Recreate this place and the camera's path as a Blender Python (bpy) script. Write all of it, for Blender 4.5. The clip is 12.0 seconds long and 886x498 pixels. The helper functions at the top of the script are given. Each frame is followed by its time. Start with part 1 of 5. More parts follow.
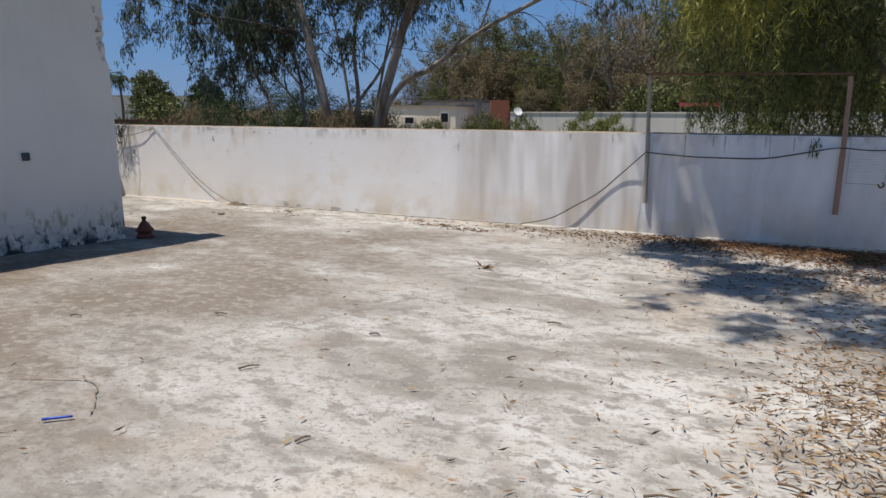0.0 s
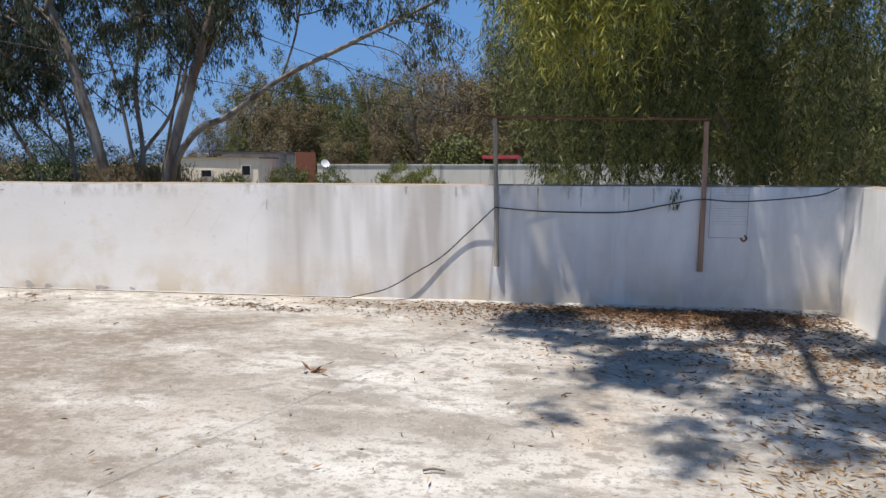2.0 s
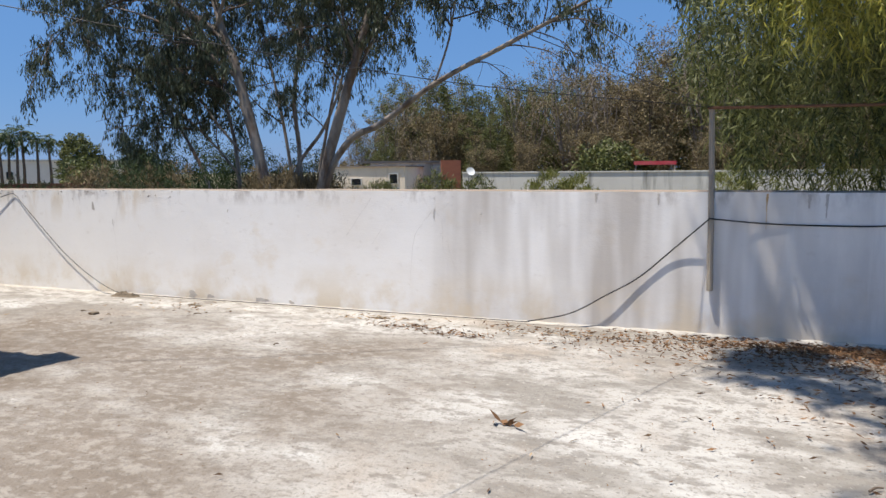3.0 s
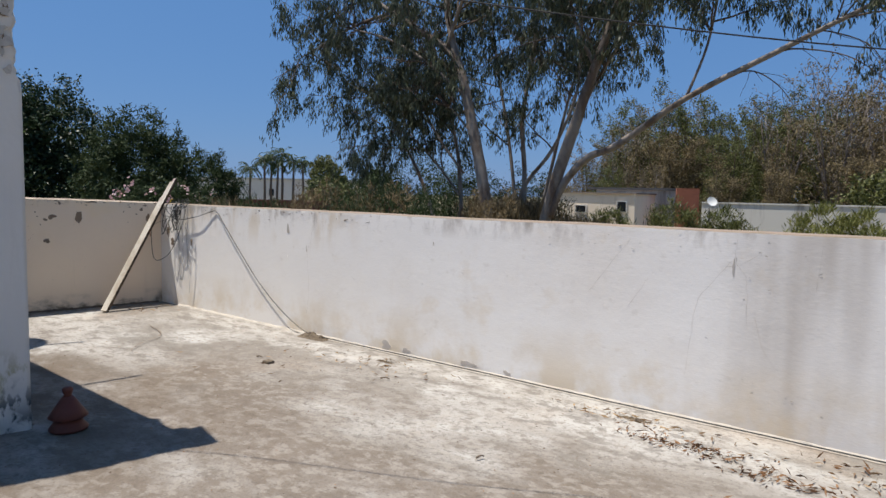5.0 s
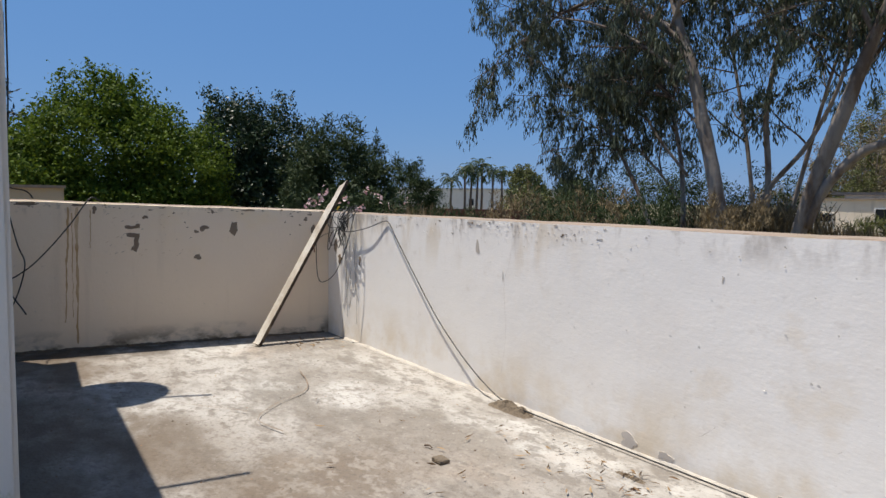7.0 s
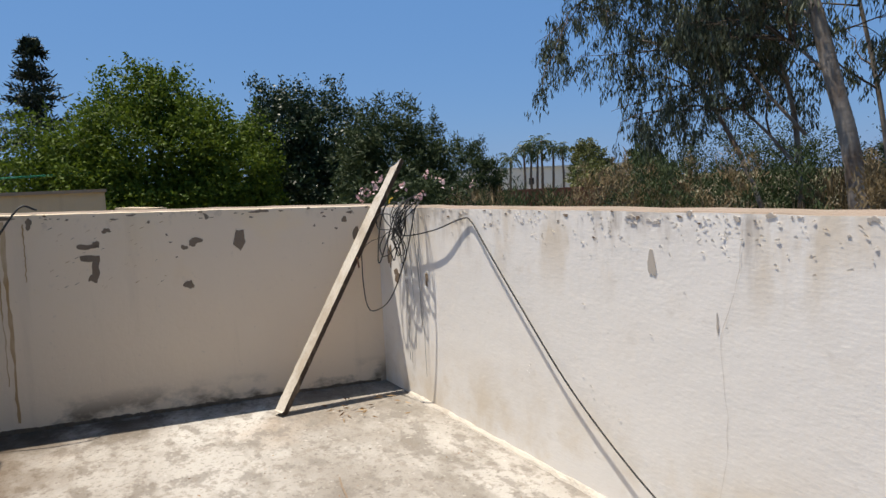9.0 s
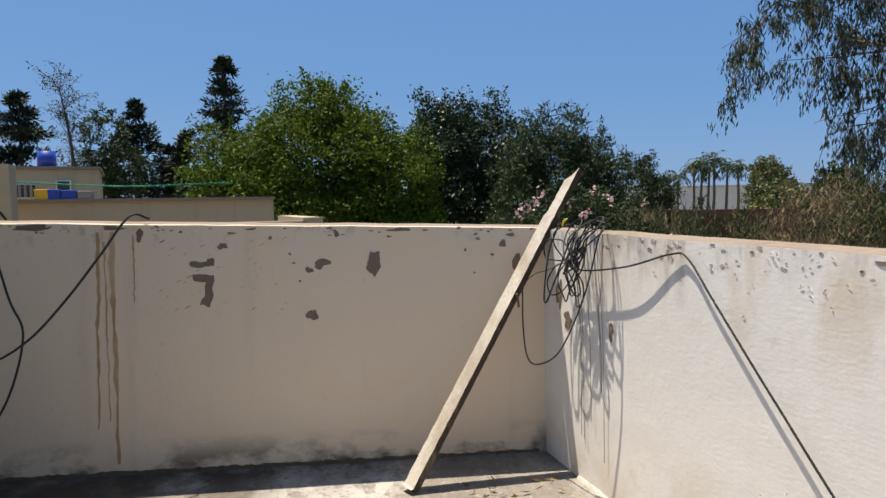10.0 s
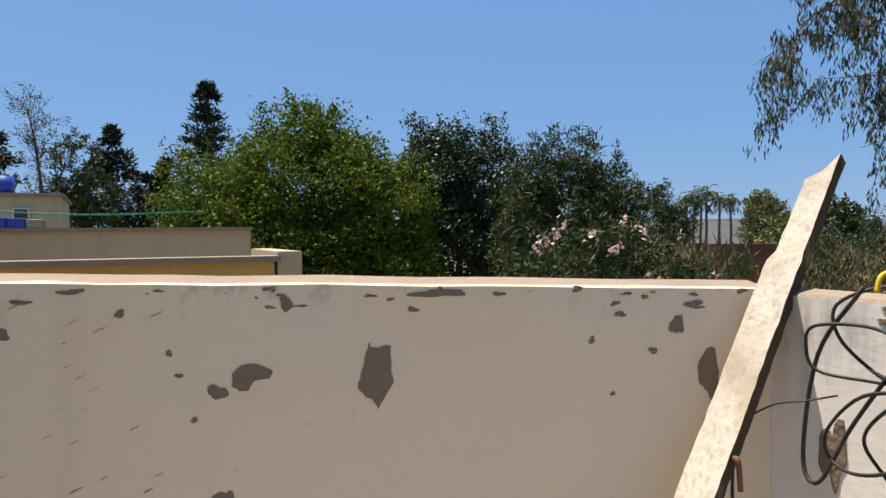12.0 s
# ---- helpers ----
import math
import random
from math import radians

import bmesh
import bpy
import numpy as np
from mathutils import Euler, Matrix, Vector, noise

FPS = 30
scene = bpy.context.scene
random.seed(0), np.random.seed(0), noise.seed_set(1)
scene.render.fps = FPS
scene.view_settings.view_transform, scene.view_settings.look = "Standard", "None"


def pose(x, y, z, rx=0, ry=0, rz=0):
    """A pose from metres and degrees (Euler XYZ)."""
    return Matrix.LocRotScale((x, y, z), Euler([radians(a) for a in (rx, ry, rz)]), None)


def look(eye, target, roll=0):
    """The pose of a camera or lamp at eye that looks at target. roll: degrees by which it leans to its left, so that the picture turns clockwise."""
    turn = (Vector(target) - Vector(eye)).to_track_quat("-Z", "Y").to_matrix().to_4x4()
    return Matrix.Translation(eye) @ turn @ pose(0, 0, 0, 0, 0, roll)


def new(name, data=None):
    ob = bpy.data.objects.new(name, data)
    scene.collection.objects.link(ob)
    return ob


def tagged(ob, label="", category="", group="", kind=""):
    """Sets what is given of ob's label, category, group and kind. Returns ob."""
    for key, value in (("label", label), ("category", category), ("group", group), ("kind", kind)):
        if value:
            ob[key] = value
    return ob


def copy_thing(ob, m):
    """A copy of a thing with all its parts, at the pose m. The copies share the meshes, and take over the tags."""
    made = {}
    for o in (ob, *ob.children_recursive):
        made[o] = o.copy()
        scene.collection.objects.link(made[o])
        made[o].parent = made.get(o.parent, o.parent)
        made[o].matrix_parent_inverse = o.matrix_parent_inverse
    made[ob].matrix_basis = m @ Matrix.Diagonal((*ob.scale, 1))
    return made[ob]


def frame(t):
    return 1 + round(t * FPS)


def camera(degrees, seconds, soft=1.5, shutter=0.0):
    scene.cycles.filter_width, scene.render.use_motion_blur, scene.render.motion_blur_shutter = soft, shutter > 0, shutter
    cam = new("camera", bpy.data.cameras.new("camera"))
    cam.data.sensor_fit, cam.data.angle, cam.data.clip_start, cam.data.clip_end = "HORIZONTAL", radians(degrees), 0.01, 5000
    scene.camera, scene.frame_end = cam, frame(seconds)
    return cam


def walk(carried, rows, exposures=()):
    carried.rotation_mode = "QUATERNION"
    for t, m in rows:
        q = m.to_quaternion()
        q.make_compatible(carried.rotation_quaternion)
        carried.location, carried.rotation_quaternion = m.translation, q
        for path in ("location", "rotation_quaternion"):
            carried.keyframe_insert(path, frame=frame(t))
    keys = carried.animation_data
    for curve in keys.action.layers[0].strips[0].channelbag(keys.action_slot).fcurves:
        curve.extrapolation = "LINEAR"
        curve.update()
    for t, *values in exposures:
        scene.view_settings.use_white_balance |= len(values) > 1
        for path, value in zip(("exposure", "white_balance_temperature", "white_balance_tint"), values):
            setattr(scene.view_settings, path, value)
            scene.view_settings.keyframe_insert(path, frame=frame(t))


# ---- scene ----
cam = camera(67.2, 12.0)
PATH = [
    (0, (1.263, 2.247, 1.586), (0.45, 4.027, 1.173), 0.0),
    (0.5, (1.107, 2.535, 1.609), (0.349, 4.355, 1.275), -1.2),
    (1, (0.953, 2.897, 1.544), (0.378, 4.784, 1.211), 0.3),
    (1.5, (0.823, 3.403, 1.569), (0.331, 5.322, 1.296), 0.7),
    (2, (0.526, 3.828, 1.535), (0.248, 5.792, 1.274), 0.0),
    (2.5, (0.223, 4.247, 1.468), (-0.089, 6.205, 1.209), -0.2),
    (3, (-0.13, 4.721, 1.487), (-0.807, 6.588, 1.252), -0.5),
    (3.2, (-0.245, 4.883, 1.505), (-0.921, 6.745, 1.27), 0.2),
    (4.8, (-1.155, 6.305, 1.457), (-2.279, 7.949, 1.275), 0.7),
    (5, (-1.306, 6.494, 1.486), (-2.547, 8.053, 1.322), 1.2),
    (5.5, (-1.648, 6.917, 1.481), (-2.835, 8.516, 1.302), 0.4),
    (6, (-2.103, 7.352, 1.484), (-3.483, 8.79, 1.317), 1.7),
    (6.5, (-2.586, 7.679, 1.459), (-4.092, 8.984, 1.297), -0.1),
    (7, (-3.081, 7.986, 1.423), (-4.723, 9.118, 1.278), 0.7),
    (7.2, (-3.288, 8.109, 1.441), (-5.007, 9.122, 1.298), -0.7),
    (8.8, (-4.984, 8.937, 1.431), (-6.725, 9.9, 1.235), -1.9),
    (9, (-5.153, 9.035, 1.427), (-6.889, 10.01, 1.233), -2.7),
    (9.5, (-5.6, 9.288, 1.429), (-7.449, 10.034, 1.274), -1.5),
    (10, (-6.136, 9.4, 1.438), (-8.053, 9.952, 1.303), -1.0),
    (10.5, (-6.677, 9.52, 1.429), (-8.644, 9.878, 1.355), -1.1),
    (11, (-7.217, 9.568, 1.419), (-9.177, 9.96, 1.334), -0.8),
    (11.5, (-7.751, 9.691, 1.417), (-9.669, 10.258, 1.37), -1.1),
    (12, (-8.272, 9.748, 1.431), (-10.183, 10.337, 1.393), -0.7),
]
LIGHT = [(0.0, 0.20, 6700, 10), (1.0, 0.30, 6700, 10), (2.5, 0.60, 6700, 10), (5.5, 0.30, 6700, 10), (7.0, 0.42, 6800, 10), (10.0, 0.60, 7250, 10), (12.0, 0.84, 7600, 10)]
walk(cam, [(t, look(eye, target, roll)) for t, eye, target, roll in PATH], LIGHT)

# ---- daylight ----
SUN = Vector((-0.26, -0.18, 1.0)).normalized()
world = bpy.data.worlds.new("sky")
scene.world = world
world.use_nodes = True
wn = world.node_tree.nodes
sky = wn.new("ShaderNodeTexSky")
sky.sky_type = "NISHITA"
sky.sun_disc = False
sky.sun_elevation = math.asin(SUN.z)
sky.sun_rotation = math.atan2(SUN.x, SUN.y)
sky.altitude, sky.air_density, sky.dust_density, sky.ozone_density = 0, 1.0, 0.3, 3.0
wn["Background"].inputs[1].default_value = 0.066
clear = wn.new("ShaderNodeMix")
clear.data_type = "RGBA"
clear.inputs[0].default_value = 0.72
clear.inputs[7].default_value = (1.1, 3.15, 7.5, 1)
world.node_tree.links.new(sky.outputs[0], clear.inputs[6])
world.node_tree.links.new(clear.outputs[2], wn["Background"].inputs[0])
sun = new("sun", bpy.data.lights.new("sun", "SUN"))
sun.data.energy, sun.data.angle, sun.data.color = 5.0, radians(0.53), (1.0, 0.96, 0.895)
sun.matrix_world = look(SUN * 50, (0, 0, 0))


# ---- materials ----
def nodes_of(name):
    m = bpy.data.materials.new(name)
    m.use_nodes = True
    return m, m.node_tree.nodes, m.node_tree.links, m.node_tree.nodes["Principled BSDF"]


def surface(name, base, rough=0.9, layers=(), bumps=(), vary=0.0, metal=0.0, island=False, spec=0.3, stains=()):
    """A surface: base colour, then layers (scale xyz, detail, low, high, colour, amount) of noise, and bumps (scale,
    strength, distance).
    stains: layers that also fade in (axis, from, to) and out again along an axis, where water has run down, dirt has
    splashed or shade is put into the colour."""
    m, n, l, b = nodes_of(name)
    b.inputs["Roughness"].default_value, b.inputs["Metallic"].default_value = rough, metal
    b.inputs["Specular IOR Level"].default_value = spec
    tc = n.new("ShaderNodeTexCoord")
    col = n.new("ShaderNodeRGB")
    col.outputs[0].default_value = (*base, 1)
    out = col.outputs[0]
    for k, (scale, detail, lo, hi, colour, amount, *fades) in enumerate([*layers, *stains]):
        mp = n.new("ShaderNodeMapping")
        mp.inputs["Scale"].default_value = scale if hasattr(scale, "__len__") else (scale,) * 3
        mp.inputs["Location"].default_value = (k * 3.7, k * 1.9, k * 5.3)
        nz = n.new("ShaderNodeTexNoise")
        nz.inputs["Scale"].default_value, nz.inputs["Detail"].default_value = 1.0, detail
        nz.inputs["Roughness"].default_value = 0.62
        rm = n.new("ShaderNodeMapRange")
        rm.inputs["From Min"].default_value, rm.inputs["From Max"].default_value = lo, hi
        rm.inputs["To Max"].default_value = amount
        mx = n.new("ShaderNodeMix")
        mx.data_type = "RGBA"
        mx.inputs[7].default_value = (*colour, 1)
        l.new(tc.outputs["Object"], mp.inputs[0])
        l.new(mp.outputs[0], nz.inputs["Vector"])
        l.new(nz.outputs[0], rm.inputs[0])
        fac = rm.outputs[0]
        for fade in fades:
            if fade:
                sx = n.new("ShaderNodeSeparateXYZ")
                fr = n.new("ShaderNodeMapRange")
                fr.inputs["From Min"].default_value, fr.inputs["From Max"].default_value = fade[1:]
                mu = n.new("ShaderNodeMath")
                mu.operation = "MULTIPLY"
                l.new(tc.outputs["Object"], sx.inputs[0])
                l.new(sx.outputs[fade[0]], fr.inputs[0])
                l.new(fr.outputs[0], mu.inputs[0])
                l.new(fac, mu.inputs[1])
                fac = mu.outputs[0]
        l.new(fac, mx.inputs[0])
        l.new(out, mx.inputs[6])
        out = mx.outputs[2]
    if vary:
        src = n.new("ShaderNodeNewGeometry").outputs["Random Per Island"] if island else n.new("ShaderNodeObjectInfo").outputs["Random"]
        rm = n.new("ShaderNodeMapRange")
        rm.inputs["To Min"].default_value, rm.inputs["To Max"].default_value = 1 - vary, 1 + vary
        hs = n.new("ShaderNodeHueSaturation")
        l.new(src, rm.inputs[0])
        l.new(rm.outputs[0], hs.inputs["Value"])
        l.new(out, hs.inputs["Color"])
        out = hs.outputs[0]
    l.new(out, b.inputs["Base Color"])
    last = None
    for scale, strength, distance in bumps:
        nz = n.new("ShaderNodeTexNoise")
        mp = n.new("ShaderNodeMapping")
        mp.inputs["Scale"].default_value = scale if hasattr(scale, "__len__") else (scale,) * 3
        nz.inputs["Scale"].default_value, nz.inputs["Detail"].default_value = 1.0, 5
        bp = n.new("ShaderNodeBump")
        bp.inputs["Strength"].default_value, bp.inputs["Distance"].default_value = strength, distance
        l.new(tc.outputs["Object"], mp.inputs[0])
        l.new(mp.outputs[0], nz.inputs["Vector"])
        l.new(nz.outputs[0], bp.inputs["Height"])
        if last:
            l.new(last, bp.inputs["Normal"])
        last = bp.outputs[0]
    if last:
        l.new(last, b.inputs["Normal"])
    return m


def leaf_surface(name, dark, light, rough=0.5, through_light=0.3, spec=0.4):
    """Foliage: colour varies from leaf to leaf, and some light comes through."""
    m, n, l, b = nodes_of(name)
    geo = n.new("ShaderNodeNewGeometry")
    ramp = n.new("ShaderNodeValToRGB")
    ramp.color_ramp.elements[0].color, ramp.color_ramp.elements[1].color = (*dark, 1), (*light, 1)
    l.new(geo.outputs["Random Per Island"], ramp.inputs[0])
    l.new(ramp.outputs[0], b.inputs["Base Color"])
    b.inputs["Roughness"].default_value = rough
    b.inputs["Specular IOR Level"].default_value = spec
    tr = n.new("ShaderNodeBsdfTranslucent")
    mx = n.new("ShaderNodeMixShader")
    mx.inputs[0].default_value = through_light
    l.new(ramp.outputs[0], tr.inputs[0])
    l.new(b.outputs[0], mx.inputs[1])
    l.new(tr.outputs[0], mx.inputs[2])
    l.new(mx.outputs[0], n["Material Output"].inputs[0])
    return m


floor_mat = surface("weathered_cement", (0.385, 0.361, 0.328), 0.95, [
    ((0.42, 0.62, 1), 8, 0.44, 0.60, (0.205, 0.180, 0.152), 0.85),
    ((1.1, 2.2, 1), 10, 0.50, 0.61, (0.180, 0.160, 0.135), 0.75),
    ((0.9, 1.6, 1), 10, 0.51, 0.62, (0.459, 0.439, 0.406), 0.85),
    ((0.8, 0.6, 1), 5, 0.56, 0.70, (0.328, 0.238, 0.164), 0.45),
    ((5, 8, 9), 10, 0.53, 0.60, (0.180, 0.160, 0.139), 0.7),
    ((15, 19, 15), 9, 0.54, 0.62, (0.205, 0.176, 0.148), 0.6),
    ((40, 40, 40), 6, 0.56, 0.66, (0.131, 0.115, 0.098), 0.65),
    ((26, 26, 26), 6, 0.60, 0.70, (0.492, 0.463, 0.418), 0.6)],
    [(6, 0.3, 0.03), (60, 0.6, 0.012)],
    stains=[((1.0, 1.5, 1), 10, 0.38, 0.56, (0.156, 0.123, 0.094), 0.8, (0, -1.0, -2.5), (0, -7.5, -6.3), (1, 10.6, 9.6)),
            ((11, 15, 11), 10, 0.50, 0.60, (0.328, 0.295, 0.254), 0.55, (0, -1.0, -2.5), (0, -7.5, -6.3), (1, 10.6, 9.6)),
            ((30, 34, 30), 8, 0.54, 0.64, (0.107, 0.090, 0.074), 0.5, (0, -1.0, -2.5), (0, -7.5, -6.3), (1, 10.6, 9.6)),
            # by the rooftop room: brown dirt, plus its cast shadow deepened in the colour
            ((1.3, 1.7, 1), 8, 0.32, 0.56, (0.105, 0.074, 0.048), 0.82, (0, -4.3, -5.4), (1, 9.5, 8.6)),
            # west parapet foot: dirt, with the parapet's shade also darkened into the colour
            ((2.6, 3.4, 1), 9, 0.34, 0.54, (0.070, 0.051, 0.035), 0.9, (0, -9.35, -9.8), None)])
plaster_n = surface("white_plaster", (0.88, 0.845, 0.80), 0.92, [
    ((0.5, 0.5, 0.7), 5, 0.48, 0.66, (0.78, 0.71, 0.63), 0.5),
    ((3.0, 1, 0.4), 5, 0.58, 0.76, (0.66, 0.59, 0.51), 0.22),
    ((1.3, 1, 1.7), 6, 0.60, 0.72, (0.74, 0.62, 0.46), 0.5),
    ((9, 9, 14), 7, 0.62, 0.70, (0.66, 0.60, 0.53), 0.3),
    ((30, 30, 60), 5, 0.66, 0.74, (0.50, 0.45, 0.40), 0.35)],
    [(2.5, 0.2, 0.03), ((9, 9, 26), 0.10, 0.006), (34, 0.10, 0.006), ((30, 30, 90), 0.2, 0.003)],
    stains=[((1.9, 1, 0.22), 3, 0.42, 0.62, (0.47, 0.415, 0.36), 0.8, (0, -2.7, -2.0), (0, 1.4, 0.2)),
            ((5, 1, 2.6), 8, 0.52, 0.66, (0.36, 0.31, 0.265), 0.75, (2, 1.10, 1.27), None),
            ((3.4, 1, 1.0), 7, 0.50, 0.62, (0.66, 0.55, 0.41), 0.7, (2, 0.85, 1.2), (0, -5.8, -6.4)),
            ((5.5, 1, 1.4), 7, 0.52, 0.62, (0.42, 0.37, 0.32), 0.7, (2, 1.0, 1.22), (0, -6.0, -6.6)),
            ((1.8, 1, 1.6), 7, 0.44, 0.60, (0.68, 0.56, 0.40), 0.75, (2, 0.50, 0.06), None),
            # right of the grey post: staining and the tree's shade as grey, then paler streaks
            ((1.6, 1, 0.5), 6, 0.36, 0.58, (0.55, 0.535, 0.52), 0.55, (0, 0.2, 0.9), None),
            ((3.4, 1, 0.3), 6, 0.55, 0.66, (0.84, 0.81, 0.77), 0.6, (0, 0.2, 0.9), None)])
plaster_w = surface("cream_plaster", (0.79, 0.655, 0.495), 0.9, [
    ((0.6, 0.6, 0.6), 5, 0.45, 0.68, (0.74, 0.61, 0.47), 0.6),
    ((6, 6, 0.5), 5, 0.58, 0.74, (0.58, 0.47, 0.35), 0.35),
    ((2, 2, 2), 6, 0.60, 0.74, (0.76, 0.60, 0.38), 0.35),
    ((26, 26, 26), 4, 0.64, 0.74, (0.50, 0.43, 0.35), 0.35)],
    [(2.5, 0.2, 0.03), (30, 0.2, 0.010), (110, 0.25, 0.004)],
    stains=[((14, 14, 10), 8, 0.56, 0.64, (0.36, 0.29, 0.22), 0.55, (2, 1.22, 1.36), None),
            ((1.6, 1.6, 1.8), 6, 0.52, 0.66, (0.80, 0.63, 0.40), 0.5, (2, 0.9, 1.2), None),
            ((3, 3, 5), 7, 0.47, 0.60, (0.17, 0.13, 0.09), 0.9, (2, 0.20, 0.04), None)])
plaster_hut = surface("grey_white_plaster", (0.66, 0.62, 0.555), 0.9, [
    ((0.7, 0.7, 0.7), 5, 0.45, 0.68, (0.58, 0.535, 0.475), 0.6),
    ((7, 7, 0.6), 5, 0.6, 0.75, (0.5, 0.46, 0.4), 0.3)],
    [(2.5, 0.2, 0.03), (30, 0.3, 0.012)],
    stains=[((4, 4, 3), 7, 0.40, 0.60, (0.40, 0.38, 0.34), 0.75, (2, 0.40, 0.05)),
            ((11, 11, 5), 8, 0.54, 0.62, (0.33, 0.29, 0.15), 0.75, (2, 0.52, 0.36), (2, 0.14, 0.3)),
            ((15, 15, 8), 8, 0.53, 0.60, (0.05, 0.055, 0.06), 0.95, (2, 0.34, 0.14)),
            ((5, 5, 5), 9, 0.44, 0.54, (0.03, 0.032, 0.035), 0.95, (2, 0.20, 0.03))])
cap_mat = surface("wall_cap_plaster", (0.27, 0.21, 0.165), 0.95, [
    ((3, 3, 3), 6, 0.48, 0.64, (0.22, 0.18, 0.13), 0.8), ((18, 18, 18), 6, 0.55, 0.7, (0.28, 0.24, 0.19), 0.6)],
    [(12, 0.5, 0.03), (60, 0.5, 0.01)])
bare_mat = surface("bare_render", (0.215, 0.16, 0.115), 0.95, [((25, 25, 25), 6, 0.5, 0.7, (0.20, 0.165, 0.13), 0.7)], [(50, 0.6, 0.01)])
stain_mat = surface("grey_water_stain", (0.47, 0.42, 0.37), 0.95, [((6, 6, 2), 6, 0.45, 0.7, (0.60, 0.55, 0.50), 0.8)])
rust_mat = surface("rust_streak", (0.45, 0.29, 0.145), 0.95, [((16, 16, 3), 6, 0.45, 0.65, (0.66, 0.52, 0.36), 0.9)])
soil_mat = surface("dry_dirt", (0.16, 0.125, 0.09), 1.0, [((30, 30, 30), 6, 0.5, 0.7, (0.09, 0.07, 0.05), 0.8)], [(60, 0.8, 0.02)])
mortar_mat = surface("white_mortar", (0.48, 0.44, 0.385), 0.95, [((8, 8, 8), 6, 0.5, 0.68, (0.36, 0.31, 0.26), 0.8)], [(50, 0.7, 0.01)])
tile_mat = surface("clay_roof_tile", (0.30, 0.20, 0.135), 0.9, [((9, 9, 9), 6, 0.46, 0.62, (0.20, 0.165, 0.135), 0.8), ((30, 30, 30), 5, 0.58, 0.7, (0.46, 0.41, 0.34), 0.6)], [(40, 0.5, 0.01)], vary=0.25)
crate_mat = surface("dark_brown_boards", (0.13, 0.085, 0.055), 0.85, [((4, 4, 30), 6, 0.45, 0.7, (0.08, 0.05, 0.035), 0.7)], [(50, 0.4, 0.006)], vary=0.2)
board_mat = surface("weathered_board", (0.52, 0.475, 0.41), 0.85, [
    ((5, 5, 1.5), 7, 0.46, 0.62, (0.34, 0.285, 0.225), 0.85), ((90, 90, 9), 6, 0.52, 0.66, (0.28, 0.22, 0.16), 0.55),
    ((18, 18, 3), 6, 0.5, 0.7, (0.44, 0.35, 0.26), 0.5), ((60, 60, 10), 5, 0.6, 0.72, (0.30, 0.23, 0.16), 0.5)], [(40, 0.4, 0.008)])
# board side away from the sun: dark weathering with its shade in the colour
edge_mat = surface("shaded_board_edge", (0.06, 0.042, 0.03), 0.95, [((12, 12, 5), 6, 0.55, 0.68, (0.22, 0.17, 0.12), 0.7)], [(50, 0.6, 0.008)])
post_mat = surface("grey_post_wood", (0.36, 0.31, 0.25), 0.9, [((40, 40, 2), 6, 0.45, 0.7, (0.20, 0.16, 0.12), 0.8)], [(50, 0.5, 0.008)])
post2_mat = surface("brown_post_wood", (0.36, 0.21, 0.14), 0.9, [((40, 40, 2), 6, 0.45, 0.7, (0.44, 0.30, 0.22), 0.8)], [(50, 0.5, 0.008)])
rustbar_mat = surface("rusty_iron", (0.16, 0.075, 0.04), 0.85, [((20, 20, 20), 6, 0.5, 0.7, (0.26, 0.12, 0.06), 0.8)], [(80, 0.6, 0.005)], spec=0.4)
black_cable = surface("black_cable_sheath", (0.022, 0.021, 0.021), 0.55, [((20, 20, 20), 4, 0.5, 0.7, (0.06, 0.055, 0.05), 0.7)])
grey_cable = surface("grey_cable_sheath", (0.25, 0.24, 0.23), 0.6, [((20, 20, 20), 4, 0.5, 0.7, (0.14, 0.13, 0.12), 0.7)])
wire_mat = surface("dull_wire", (0.36, 0.34, 0.32), 0.5, [((60, 60, 60), 3, 0.5, 0.7, (0.14, 0.08, 0.05), 0.7)], metal=0.6)
clay_mat = surface("red_clay", (0.115, 0.032, 0.02), 0.6, [((30, 30, 30), 5, 0.5, 0.7, (0.10, 0.028, 0.018), 0.7)])
blue_plastic = surface("blue_plastic", (0.02, 0.06, 0.35), 0.4, [((200, 200, 200), 3, 0.5, 0.7, (0.03, 0.09, 0.45), 0.6)])
dark_plastic = surface("dark_plastic", (0.05, 0.05, 0.05), 0.5, [((60, 60, 60), 3, 0.5, 0.7, (0.09, 0.085, 0.08), 0.7)])
twig_mat = surface("dry_twig", (0.12, 0.085, 0.06), 0.9, [((60, 60, 60), 4, 0.5, 0.7, (0.2, 0.15, 0.11), 0.7)])
bark_pale = surface("pale_gum_bark", (0.25, 0.215, 0.185), 0.85, [
    ((2.2, 2.2, 0.9), 5, 0.46, 0.62, (0.11, 0.075, 0.055), 0.9), ((9, 9, 2), 6, 0.5, 0.7, (0.17, 0.12, 0.09), 0.6)], [(9, 0.5, 0.03)])
bark_dark = surface("brown_bark", (0.12, 0.09, 0.07), 0.95, [((6, 6, 2), 5, 0.45, 0.65, (0.07, 0.05, 0.04), 0.7)], [(9, 0.6, 0.04)])
ground_mat = surface("dry_ground", (0.22, 0.18, 0.12), 1.0, [
    (0.15, 6, 0.42, 0.6, (0.12, 0.13, 0.05), 0.8), (1.4, 6, 0.5, 0.7, (0.30, 0.25, 0.17), 0.6)], [(2, 0.5, 0.1)])
